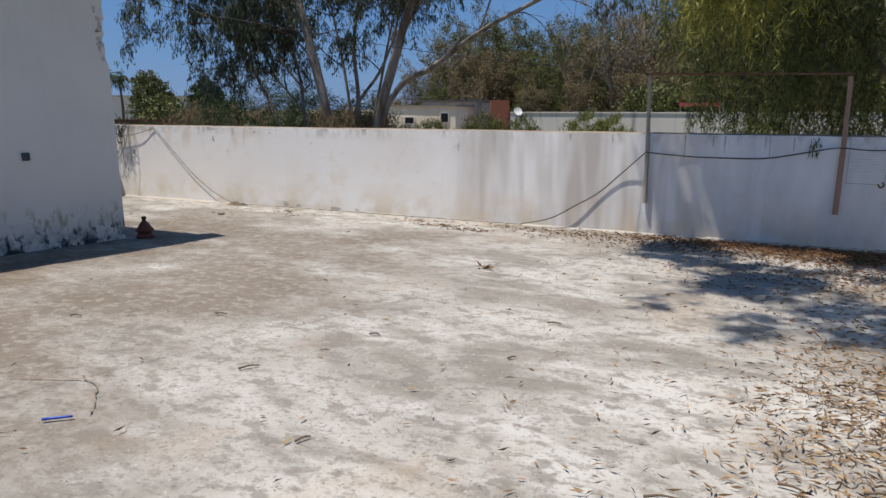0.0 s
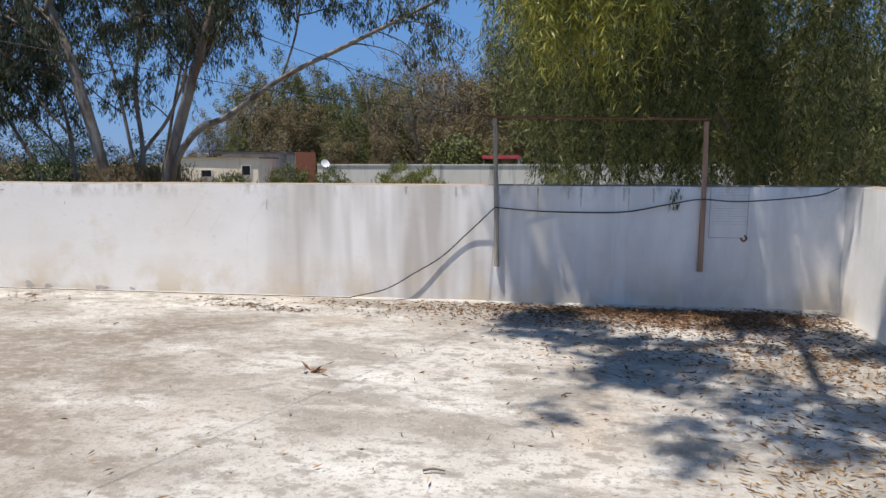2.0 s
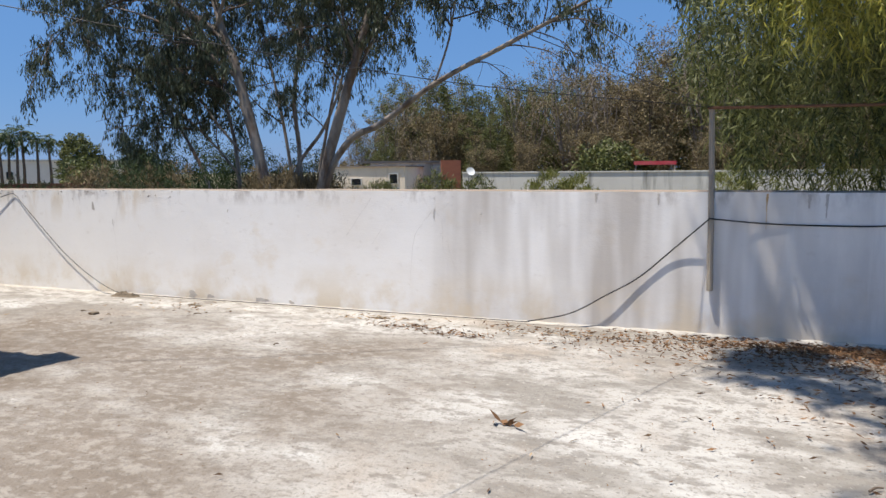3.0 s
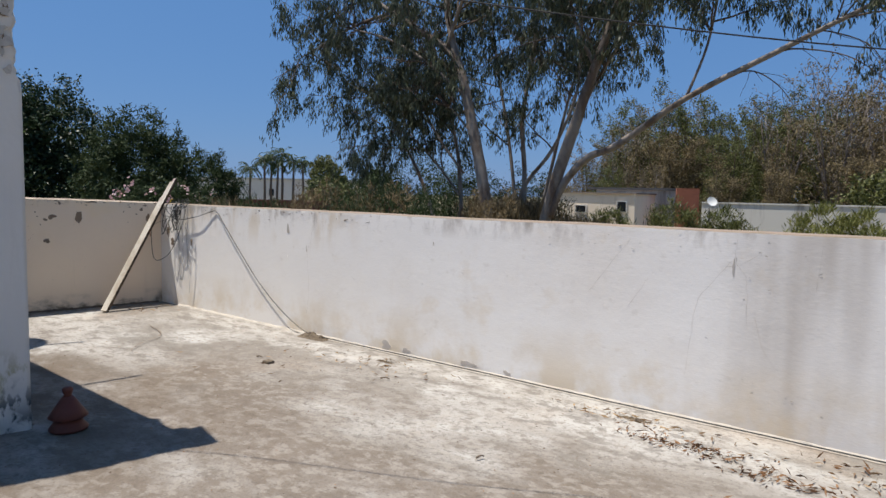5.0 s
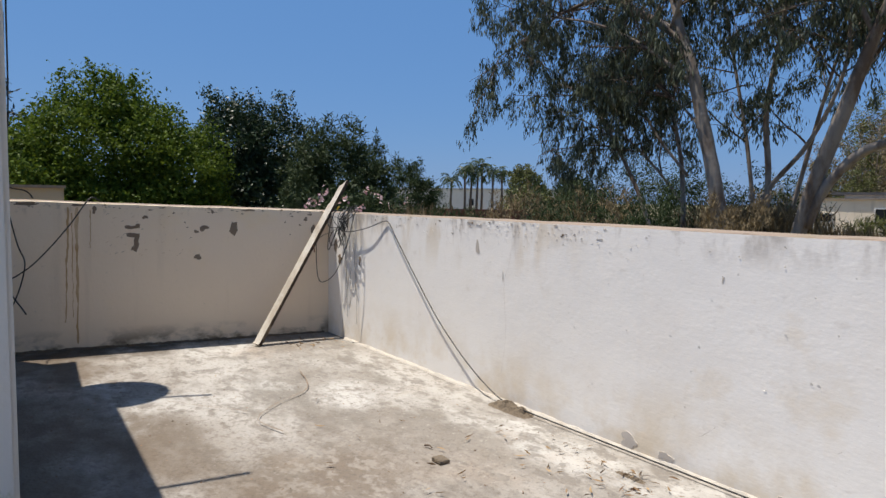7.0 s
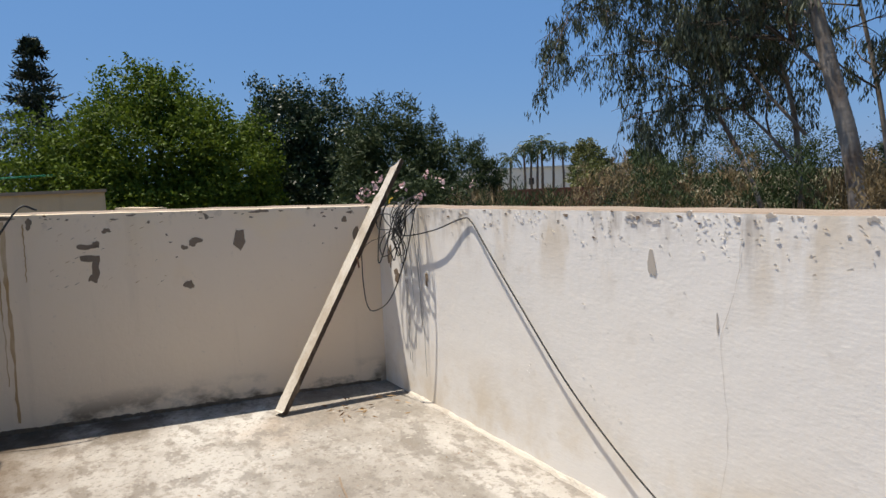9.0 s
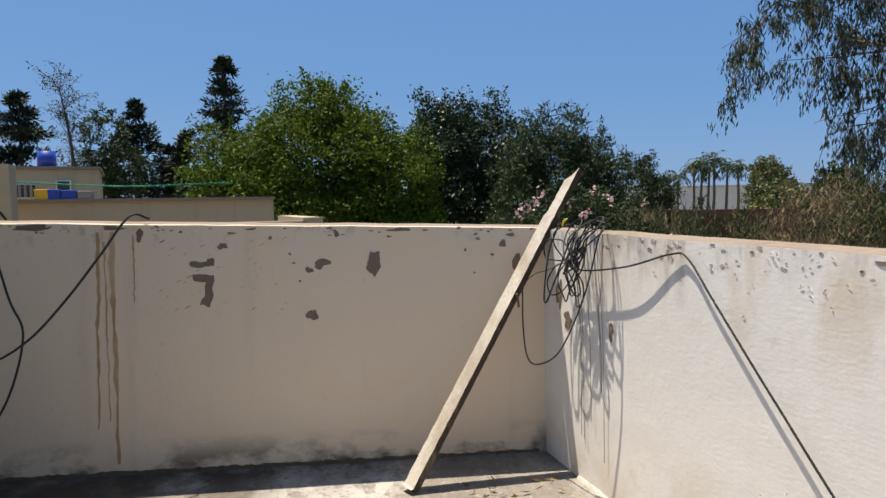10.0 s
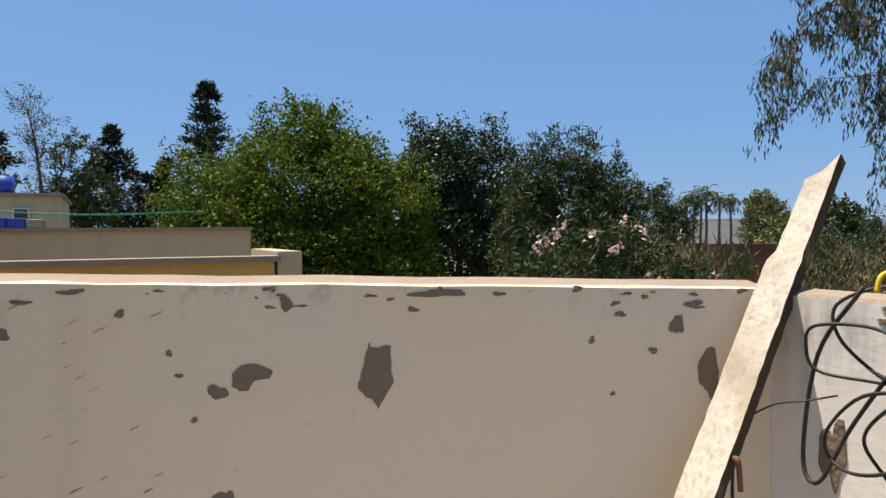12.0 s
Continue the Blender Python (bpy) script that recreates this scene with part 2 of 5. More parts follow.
house_mat = surface("cream_house_paint", (0.47, 0.38, 0.26), 0.9, [(0.5, 5, 0.45, 0.7, (0.42, 0.33, 0.20), 0.6), ((4, 4, 0.4), 5, 0.55, 0.72, (0.36, 0.30, 0.22), 0.5)], [(20, 0.3, 0.01)])
pale_house = surface("pale_cream_house_paint", (0.80, 0.69, 0.55), 0.9, [(0.6, 5, 0.45, 0.7, (0.72, 0.60, 0.46), 0.6), ((3, 3, 0.4), 5, 0.55, 0.72, (0.5, 0.42, 0.33), 0.5)], [(20, 0.3, 0.01)])
ochre_mat = surface("ochre_paint", (0.55, 0.34, 0.12), 0.9, [(1.2, 5, 0.45, 0.7, (0.44, 0.27, 0.11), 0.7)], [(20, 0.3, 0.01)])
white_house = surface("white_house_paint", (0.68, 0.64, 0.58), 0.9, [(0.2, 5, 0.45, 0.7, (0.56, 0.51, 0.45), 0.6)])
grey_wall = surface("grey_streaked_wall", (0.56, 0.54, 0.50), 0.95, [((1.6, 1.6, 0.15), 6, 0.50, 0.66, (0.16, 0.15, 0.13), 0.8), (0.5, 5, 0.5, 0.7, (0.44, 0.42, 0.38), 0.6)])
roof_mat = surface("dark_roof_sheet", (0.10, 0.10, 0.10), 0.8, [(1.5, 5, 0.5, 0.7, (0.18, 0.17, 0.16), 0.7)])
brick_mat = surface("red_brick_block", (0.36, 0.13, 0.075), 0.9, [((2, 2, 6), 5, 0.45, 0.7, (0.25, 0.09, 0.06), 0.7)])
maroon_mat = surface("red_brown_wall_paint", (0.20, 0.075, 0.055), 0.9, [(0.8, 5, 0.45, 0.7, (0.15, 0.06, 0.045), 0.7)])
red_sheet = surface("red_awning_sheet", (0.50, 0.06, 0.07), 0.6, [(1.0, 4, 0.45, 0.7, (0.62, 0.14, 0.14), 0.7)])
glass_dark = surface("dark_window_glass", (0.02, 0.022, 0.025), 0.12, spec=0.6)
yellow_plastic = surface("yellow_plastic", (0.62, 0.40, 0.03), 0.5, [(5, 3, 0.5, 0.7, (0.5, 0.3, 0.03), 0.6)])
green_cord_mat = surface("green_cord", (0.02, 0.30, 0.16), 0.6)
dish_mat = surface("pale_dish_metal", (0.62, 0.62, 0.60), 0.5, [(6, 4, 0.5, 0.7, (0.45, 0.44, 0.42), 0.5)])
gum_leaf = leaf_surface("gum_leaf", (0.018, 0.028, 0.014), (0.125, 0.14, 0.082), 0.4, 0.15, 0.45)
# sunlit and shaded copies of the same foliage, the light put into their colours
gum_leaf_lit = leaf_surface("sunlit_yellow_gum_leaf", (0.10, 0.12, 0.02), (0.55, 0.50, 0.11), 0.45, 0.45)
gum_leaf_shaded = leaf_surface("shaded_gum_leaf", (0.024, 0.036, 0.012), (0.23, 0.24, 0.08), 0.5, 0.42)
lime_leaf = leaf_surface("bright_green_leaf", (0.04, 0.07, 0.009), (0.125, 0.175, 0.02), 0.6, 0.3, 0.15)
dark_leaf = leaf_surface("glossy_dark_leaf", (0.014, 0.028, 0.010), (0.036, 0.06, 0.02), 0.45, 0.12, 0.3)
olive_leaf = leaf_surface("grey_green_leaf", (0.026, 0.042, 0.016), (0.065, 0.088, 0.036), 0.6, 0.15, 0.15)
fir_leaf = leaf_surface("fir_needles", (0.008, 0.016, 0.008), (0.028, 0.042, 0.020), 0.6, 0.08)
wood_leaf = leaf_surface("dull_woodland_leaf", (0.06, 0.048, 0.024), (0.27, 0.205, 0.10), 0.7, 0.2)
wood_leaf_green = leaf_surface("green_woodland_leaf", (0.03, 0.038, 0.012), (0.17, 0.18, 0.05), 0.6, 0.25)
weed_leaf = leaf_surface("dry_weed_leaf", (0.10, 0.075, 0.04), (0.26, 0.19, 0.10), 0.8, 0.2)
reed_leaf = leaf_surface("yellow_green_weed", (0.09, 0.10, 0.025), (0.26, 0.26, 0.08), 0.7, 0.3)
palm_leaf = leaf_surface("palm_frond_leaf", (0.02, 0.04, 0.012), (0.07, 0.10, 0.035), 0.5, 0.2)
flower_mat = leaf_surface("pale_pink_petal", (0.55, 0.30, 0.32), (0.80, 0.62, 0.60), 0.6, 0.3)
litter_mat = leaf_surface("fallen_leaf", (0.09, 0.042, 0.02), (0.40, 0.27, 0.14), 0.75, 0.1)
litter_dark = leaf_surface("brown_fallen_leaf", (0.07, 0.034, 0.017), (0.27, 0.145, 0.07), 0.9, 0.1)


# ---- mesh helpers ----
def mesh_object(name, verts, faces, material, parent=None, smooth=False):
    me = bpy.data.meshes.new(name)
    me.from_pydata([tuple(v) for v in verts], [], faces)
    me.materials.append(material)
    if smooth:
        me.polygons.foreach_set("use_smooth", [True] * len(me.polygons))
    me.update()
    ob = new(name, me)
    ob.parent = parent
    return ob


def part(name, bm, material, parent, label="", smooth=False):
    """Links a bmesh as one mesh object under a thing or a part."""
    me = bpy.data.meshes.new(name)
    bmesh.ops.recalc_face_normals(bm, faces=bm.faces)
    for f in bm.faces:
        f.smooth = smooth
    bm.to_mesh(me)
    bm.free()
    me.materials.append(material)
    ob = new(name, me)
    ob.parent = parent
    if label:
        ob["label"] = label
    return ob


def thing(name, label, category, at=(0, 0, 0), group="", kind=""):
    ob = new(name)
    ob.location = at
    ob.empty_display_size = 0.1
    return tagged(ob, label, category, group, kind)


def box_bm(size, at=(0, 0, 0), bevel=0.0, turn=0.0):
    """A box whose base centre is at the given place."""
    bm = bmesh.new()
    bmesh.ops.create_cube(bm, size=1, matrix=Matrix.Translation(at) @ Matrix.Rotation(turn, 4, "Z") @ Matrix.Translation((0, 0, size[2] / 2)) @ Matrix.Diagonal((*size, 1)))
    if bevel:
        bmesh.ops.bevel(bm, geom=bm.edges[:], offset=bevel, segments=2, affect="EDGES", profile=0.6)
    return bm


def smooth_line(points, steps=6):
    """A Catmull-Rom line through the points."""
    p = [Vector(q) for q in points]
    p = [p[0] * 2 - p[1]] + p + [p[-1] * 2 - p[-2]]
    out = []
    for i in range(1, len(p) - 2):
        for k in range(steps):
            t = k / steps
            a, b, c, d = p[i - 1], p[i], p[i + 1], p[i + 2]
            out.append(0.5 * ((2 * b) + (c - a) * t + (2 * a - 5 * b + 4 * c - d) * t * t + (3 * b - a - 3 * c + d) * t ** 3))
    return out + [p[-2]]


def tube_data(points, r0, r1=None, seg=6, verts=None, faces=None, rough=0.0, rng=None):
    """A tapered tube along points, added to verts and faces."""
    verts = [] if verts is None else verts
    faces = [] if faces is None else faces
    r1 = r0 if r1 is None else r1
    start, n = len(verts), len(points)
    side = None
    for i, p in enumerate(points):
        d = (points[min(i + 1, n - 1)] - points[max(i - 1, 0)]).normalized()
        side = (d.orthogonal() if side is None else side - d * side.dot(d)).normalized()
        up = d.cross(side)
        r = r0 + (r1 - r0) * i / max(n - 1, 1)
        for k in range(seg):
            a = 2 * math.pi * k / seg
            q = r * (1 + (rng.uniform(-rough, rough) if rng else 0))
            verts.append(p + side * (q * math.cos(a)) + up * (q * math.sin(a)))
    for i in range(n - 1):
        for k in range(seg):
            a, b = start + i * seg + k, start + i * seg + (k + 1) % seg
            faces.append((a, b, b + seg, a + seg))
    faces.append(tuple(start + k for k in reversed(range(seg))))
    faces.append(tuple(start + (n - 1) * seg + k for k in range(seg)))
    return verts, faces


def tube(name, points, r0, material, parent=None, r1=None, seg=6, steps=6, rough=0.0):
    v, f = tube_data(smooth_line(points, steps) if len(points) > 2 else [Vector(p) for p in points], r0, r1, seg, rough=rough, rng=random.Random(len(points)) if rough else None)
    return mesh_object(name, v, f, material, parent, True)


def leaf_mesh(name, places, dirs, length, width, material, parent=None, seed=0, fold=0.15):
    """Many leaves in one mesh, each a pointed blade that starts at a place and runs along its direction."""
    rng = np.random.default_rng(seed)
    n = len(places)
    d = dirs / np.linalg.norm(dirs, axis=1, keepdims=True)
    s = np.cross(d, rng.normal(size=(n, 3)))
    s /= np.linalg.norm(s, axis=1, keepdims=True)
    up = np.cross(d, s)
    ln = (length * rng.uniform(0.6, 1.3, (n, 1)))
    wd = (width * rng.uniform(0.7, 1.3, (n, 1)))
    mid = places + d * ln * 0.45 + up * ln * fold * rng.uniform(-1, 1, (n, 1))
    v = np.stack([places, mid + s * wd / 2, places + d * ln, mid - s * wd / 2], axis=1).reshape(-1, 3)
    me = bpy.data.meshes.new(name)
    me.vertices.add(4 * n)
    me.vertices.foreach_set("co", v.astype(np.float32).ravel())
    me.loops.add(4 * n)
    me.loops.foreach_set("vertex_index", np.arange(4 * n, dtype=np.int32))
    me.polygons.add(n)
    me.polygons.foreach_set("loop_start", np.arange(0, 4 * n, 4, dtype=np.int32))
    me.polygons.foreach_set("loop_total", np.full(n, 4, dtype=np.int32))
    me.update(calc_edges=True)
    me.validate()
    me.materials.append(material)
    ob = new(name, me)
    ob.parent = parent
    return ob


def around(centres, count, spread, rng, flat=1.0):
    """Random places round each centre."""
    c = np.repeat(np.asarray(centres, float), count, axis=0)
    o = rng.normal(size=c.shape) * spread
    o[:, 2] *= flat
    return c + o


def leaf_dirs(n, droop, rng):
    d = rng.normal(size=(n, 3))
    d /= np.linalg.norm(d, axis=1, keepdims=True)
    return d * (1 - abs(droop)) + np.array([0, 0, -droop])


def in_ellipsoid(n, centre, radii, rng, hollow=0.55, rough=0.25):
    """Places in the outer part of a lumpy ellipsoid."""
    d = rng.normal(size=(n, 3))
    d /= np.linalg.norm(d, axis=1, keepdims=True)
    lump = 1 + rough * np.sin(d[:, 0:1] * 5 + centre[1]) * np.cos(d[:, 1:2] * 6 + centre[0]) + rough * 0.7 * np.sin(d[:, 2:3] * 9 + d[:, 0:1] * 7)
    r = hollow + (1 - hollow) * rng.random((n, 1)) ** 0.6
    return np.asarray(centre) + d * r * lump * np.asarray(radii)


def outline(cx, cz, w, h, rng, n=22, ragged=0.34):
    """A ragged closed outline in a wall's plane: a few broad lobes and a fine broken edge."""
    f = [rng.uniform(0, 6.28) for _ in range(3)]
    out = []
    for k in range(n):
        a = 2 * math.pi * k / n
        q = 1 + ragged * (0.55 * math.sin(2 * a + f[0]) + 0.45 * math.sin(3 * a + f[1]) + 0.3 * math.sin(5 * a + f[2])) + rng.uniform(-0.09, 0.09)
        out.append((cx + 0.5 * w * math.cos(a) * q, cz + 0.5 * h * math.sin(a) * q))
    return out


def torn(cx, cz, w, h, shape, rng):
    """A peeled place of a given rough shape, in halves of its width and height, with a finely broken edge."""
    out = []
    for (u0, v0), (u1, v1) in zip(shape, shape[1:] + shape[:1]):
        for q in (0.0, 0.33, 0.67):
            out.append((cx + 0.5 * w * (u0 + (u1 - u0) * q + rng.uniform(-0.05, 0.05)), cz + 0.5 * h * (v0 + (v1 - v0) * q + rng.uniform(-0.04, 0.04))))
    return out


# ---- structure: terrace ----
GROUND = -3.2
WX = lambda y: -9.60 + 0.18 * (y - 11.0)      # inner face of the west parapet
EX = lambda y: 3.58 + 0.11 * (y - 11.0)       # inner face of the east parapet
WTOP = lambda y: 1.305 + 0.028 * (10.9 - y)


def wall_strip(name, a, b, out, h0, h1, material, label, base=0.0, cell=0.12, thick=0.2):
    """A parapet from a to b: a gridded inner face with uneven plaster, thickness behind, and a rounded uneven top."""
    rng = random.Random(name)
    a, b, out = Vector((*a, 0)), Vector((*b, 0)), Vector((*out, 0)).normalized()
    length = (b - a).length
    nu = max(2, int(length / cell))
    prof = [(0.0, 0.0), (0.0, 0.15), (0.0, 0.35), (0.0, 0.55), (0.0, 0.75), (0.0, 0.9), (0.0, 0.994), (0.006, 1.0), (thick * 0.5, 1.006), (thick - 0.012, 1.0), (thick, 0.97), (thick, -1.6)]
    verts, faces = [], []
    for i in range(nu + 1):
        u = i / nu
        p = a.lerp(b, u)
        top = h0 + (h1 - h0) * u + 0.006 * noise.noise((u * length * 0.9, 3.1, h0)) + 0.003 * noise.noise((u * length * 5, 7.7, 1))
        for k, (o, f) in enumerate(prof):
            dent = 0.0009 * noise.noise((u * length * 0.8, f * 2, 5.0)) + 0.0005 * noise.noise((u * length * 4, f * 6, 9.0)) if 0 < k < 7 else 0.0
            chip = rng.uniform(0, 0.007) if k in (7, 9) else 0.0
            verts.append(p + out * (o + dent + chip) + Vector((0, 0, base + (top - base) * f - chip)))
    m = len(prof)
    for i in range(nu):
        for k in range(m - 1):
            faces.append((i * m + k, (i + 1) * m + k, (i + 1) * m + k + 1, i * m + k + 1))
    for i in (0, nu):
        faces.append(tuple(i * m + k for k in range(m)))
    ob = mesh_object(name, verts, faces, material)
    ob.data.materials.append(cap_mat)
    for f in ob.data.polygons:
        k = min(v % m for v in f.vertices)
        if len(f.vertices) == 4 and k in ((7, 8, 9) if material is plaster_w else (6, 7, 8, 9)):
            f.material_index = 1
    bm = bmesh.new()
    bm.from_mesh(ob.data)
    bmesh.ops.recalc_face_normals(bm, faces=bm.faces)
    bm.to_mesh(ob.data)
    bm.free()
    return tagged(ob, label, "wall", kind="structure")


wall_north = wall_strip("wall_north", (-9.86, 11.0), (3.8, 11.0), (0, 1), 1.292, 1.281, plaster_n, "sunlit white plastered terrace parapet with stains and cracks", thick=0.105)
wall_west = wall_strip("wall_west", (WX(10.999), 10.999), (WX(2.0), 2.0), (-1, 0.18), WTOP(11), WTOP(2), plaster_w, "cream plastered parapet with peeled patches and rust streaks", thick=0.2)
wall_east = wall_strip("wall_east", (EX(10.999), 10.999), (EX(-1.6), -1.6), (1, -0.11), 1.30, 1.30, plaster_n, "white plastered terrace parapet under drooping branches", thick=0.2)
wall_south = wall_strip("wall_south", (-11.0, -1.6), (3.4, -1.6), (0, -1), 1.3, 1.3, plaster_n, "white plastered parapet closing the terrace", thick=0.2)

nx, ny = 110, 100
fv, ff = [], []
for j in range(ny + 1):
    for i in range(nx + 1):
        x, y = -12.6 + 17.0 * i / nx, -1.75 + 12.95 * j / ny
        fv.append((x, y, 0.010 * noise.noise((x * 0.6, y * 0.6, 2)) - 0.004))
for j in range(ny):
    for i in range(nx):
        k = j * (nx + 1) + i
        ff.append((k, k + 1, k + nx + 2, k + nx + 1))
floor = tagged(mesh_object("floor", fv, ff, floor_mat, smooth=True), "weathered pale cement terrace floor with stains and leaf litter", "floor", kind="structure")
base = tagged(part("terrace_base", box_bm((13.2, 12.9, 3.1), (-3.1, 4.75, GROUND)), house_mat, None), "plain masonry storey under the terrace", "wall", kind="structure")

# white mortar fillet along the foot of the north parapet
fillet_v, fillet_f = [], []
rf = random.Random(4)
for i in range(181):
    x = -9.2 + 12.7 * i / 180
    w = 0.010 + 0.014 * rf.random()
    z = 0.010 + 0.010 * rf.random()
    fillet_v += [(x, 11.02, z + 0.008), (x, 11.0 - w * 0.3, z + 0.004), (x, 11.0 - w, z * 0.5), (x, 11.0 - w - 0.012, -0.012)]
for i in range(180):
    for k in range(3):
        fillet_f.append((i * 4 + k, i * 4 + k + 1, i * 4 + k + 5, i * 4 + k + 4))
fillet = tagged(mesh_object("trim", fillet_v, fillet_f, mortar_mat), "rough white mortar fillet along the parapet foot", "trim", kind="structure")


# stains and peeled places on the parapets
def wall_patch(name, pts, to_world, out, material, parent, lift=0.0025):
    rim = [Vector(to_world(u, z)) for u, z in pts]
    out = Vector(out).normalized()
    n = len(rim)
    verts = [p + out * lift for p in rim] + [p - out * 0.02 for p in rim]
    faces = [tuple(range(n))] + [(k, n + k, n + (k + 1) % n, (k + 1) % n) for k in range(n)]
    return mesh_object(name, verts, faces, material, parent)


west_at = lambda y, z: (WX(y), y, z)
north_at = lambda x, z: (x, 11.0, z)
W_OUT, N_OUT = (1, -0.18, 0), (0, -1, 0)
rp = random.Random(11)
LEAF_SHAPE = [(-0.45, 0.75), (-0.35, 1.0), (-0.2, 0.85), (0.85, 0.88), (0.9, 0.2), (1.0, -0.25), (0.55, -0.6), (0.15, -1.0), (-0.25, -0.75), (-1.0, -0.4), (-0.75, 0.1)]
KIDNEY_SHAPE = [(-1.0, -0.5), (-0.95, 0.3), (-0.5, 0.9), (0.1, 1.0), (1.0, 0.5), (0.9, -0.1), (0.1, -0.2), (-0.2, -0.9), (-0.6, -1.0)]
TEE_SHAPE = [(-1.0, 0.95), (-0.2, 1.0), (0.9, 0.9), (0.85, 0.45), (0.7, 0.2), (0.75, -0.35), (0.4, -1.0), (-0.15, -0.8), (-0.5, -0.85), (-0.3, -0.5), (0.0, -0.3), (0.1, 0.5), (-0.95, 0.6)]
for y, z, w, h, shape in ((10.045, 1.115, 0.082, 0.15, LEAF_SHAPE), (9.775, 1.12, 0.088, 0.062, KIDNEY_SHAPE), (9.15, 0.99, 0.115, 0.185, TEE_SHAPE)):
    wall_patch("peeled_patch", torn(y, z, w, h, shape, rp), west_at, W_OUT, bare_mat, wall_west, 0.0024)
for y, z, w, h in ((9.70, 1.09, 0.042, 0.03), (9.13, 1.135, 0.10, 0.04), (9.19, 1.15, 0.033, 0.047),
                   (9.71, 0.84, 0.055, 0.059), (10.84, 1.09, 0.058, 0.105), (10.19, 1.30, 0.11, 0.02), (9.85, 1.285, 0.028, 0.035), (10.33, 1.295, 0.028, 0.011), (10.76, 1.21, 0.03, 0.05), (9.25, 1.23, 0.046, 0.035),
                   (8.83, 1.3, 0.034, 0.07), (9.5, 1.27, 0.021, 0.017), (9.60, 1.18, 0.014, 0.014), (9.65, 1.03, 0.014, 0.011), (10.62, 1.24, 0.03, 0.012), (10.70, 1.15, 0.02, 0.015), (8.3, 1.35, 0.2, 0.03),
                   (8.7, 1.34, 0.12, 0.02), (9.4, 1.32, 0.05, 0.012), (10.8, 1.26, 0.05, 0.015), (10.55, 1.18, 0.012, 0.02), (9.62, 1.13, 0.016, 0.01), (9.30, 1.30, 0.04, 0.012), (10.68, 1.28, 0.014, 0.012), (10.60, 1.05, 0.012, 0.01)):
    wall_patch("peeled_patch", outline(y, z, w, h, rp), west_at, W_OUT, bare_mat, wall_west, 0.0024)
for y0, y1, z0, z1, w in ((8.62, 8.58, 1.32, 0.26, 0.028), (8.69, 8.67, 1.32, 0.06, 0.040), (8.65, 8.64, 1.27, 0.3, 0.014), (8.80, 8.79, 1.30, 0.94, 0.012), (7.95, 7.95, 1.3, 0.6, 0.012)):
    mid = [y0 + (y1 - y0) * k / 24 + 0.010 * noise.noise((k * 0.45, y0 * 9, 3)) for k in range(25)]
    left = [(mid[k] - w * rp.uniform(0.12, 0.55) * (1 - 0.02 * k), z0 + (z1 - z0) * k / 24) for k in range(25)]
    right = [(mid[k] + w * rp.uniform(0.12, 0.55) * (1 - 0.02 * k), z0 + (z1 - z0) * k / 24) for k in reversed(range(25))]
    wall_patch("rust_streak", left + right, west_at, W_OUT, rust_mat, wall_west, 0.0021)
for x, z, w, h in ((-9.42, 0.94, 0.06, 0.16), (-9.32, 0.81, 0.09, 0.08), (-8.88, 0.83, 0.042, 0.077), (-7.0, 1.08, 0.05, 0.08), (-6.7, 0.89, 0.008, 0.07), 
                   (-2.5, 1.05, 0.015, 0.10), (-5.55, 0.06, 0.12, 0.08), (-5.3, 0.05, 0.08, 0.05), (-4.6, 0.05, 0.14, 0.05), (-4.2, 0.04, 0.07, 0.04), (-5.0, 1.05, 0.012, 0.03)):
    wall_patch("peeled_patch", outline(x, z, w, h, rp, ragged=0.4), north_at, N_OUT, bare_mat if x < -8 else stain_mat, wall_north, 0.0024)

for x, h, w in ((0.53, 0.30, 0.020), (0.85, 0.12, 0.035), (0.98, 0.20, 0.030), (1.42, 0.14, 0.030), (1.47, 0.24, 0.020), (1.72, 0.16, 0.030), (1.96, 0.12, 0.022), (-0.35, 0.10, 0.03), (-0.9, 0.08, 0.04)):
    left = [(x - w * rp.uniform(0.2, 0.6) * (1 - 0.07 * k), 1.262 - h * k / 9) for k in range(10)]
    right = [(x + w * rp.uniform(0.2, 0.6) * (1 - 0.07 * k), 1.262 - h * k / 9) for k in reversed(range(10))]
    wall_patch("water_drip", left + right, north_at, N_OUT, rust_mat if x == 0.53 else stain_mat, wall_north, 0.0021)

# flaking along the parapet tops, and the dirty foot of the west parapet
for k in range(60):
    x = -9.3 + 3.6 * rp.random() ** 1.6
    z = 1.285 - abs(rp.gauss(0, 0.05))
    sz = rp.uniform(0.006, 0.022)
    wall_patch("flaked_spot", outline(x, z, sz * 1.5, sz * rp.uniform(0.4, 1.0), rp, 9, 0.5), north_at, N_OUT, stain_mat if k % 3 else bare_mat, wall_north, 0.0022)
for k in range(44):
    y = rp.uniform(8.0, 10.95)
    z = WTOP(y) - 0.012 - abs(rp.gauss(0, 0.028))
    sz = rp.uniform(0.004, 0.016)
    wall_patch("flaked_spot", outline(y, z, sz * 1.7, sz * rp.uniform(0.4, 1.0), rp, 9, 0.5), west_at, W_OUT, bare_mat, wall_west, 0.0022)
for k in range(15):
    y0 = 7.95 + 0.2 * k
    top_edge = [(y0 + 0.21 * q / 8, 0.014 + rp.random() * 0.012) for q in range(9)]
    wall_patch("dirt_edge", top_edge + [(y0 + 0.205, -0.01), (y0, -0.01)], west_at, W_OUT, soil_mat, wall_west, 0.0026 + 0.0004 * (k % 2))

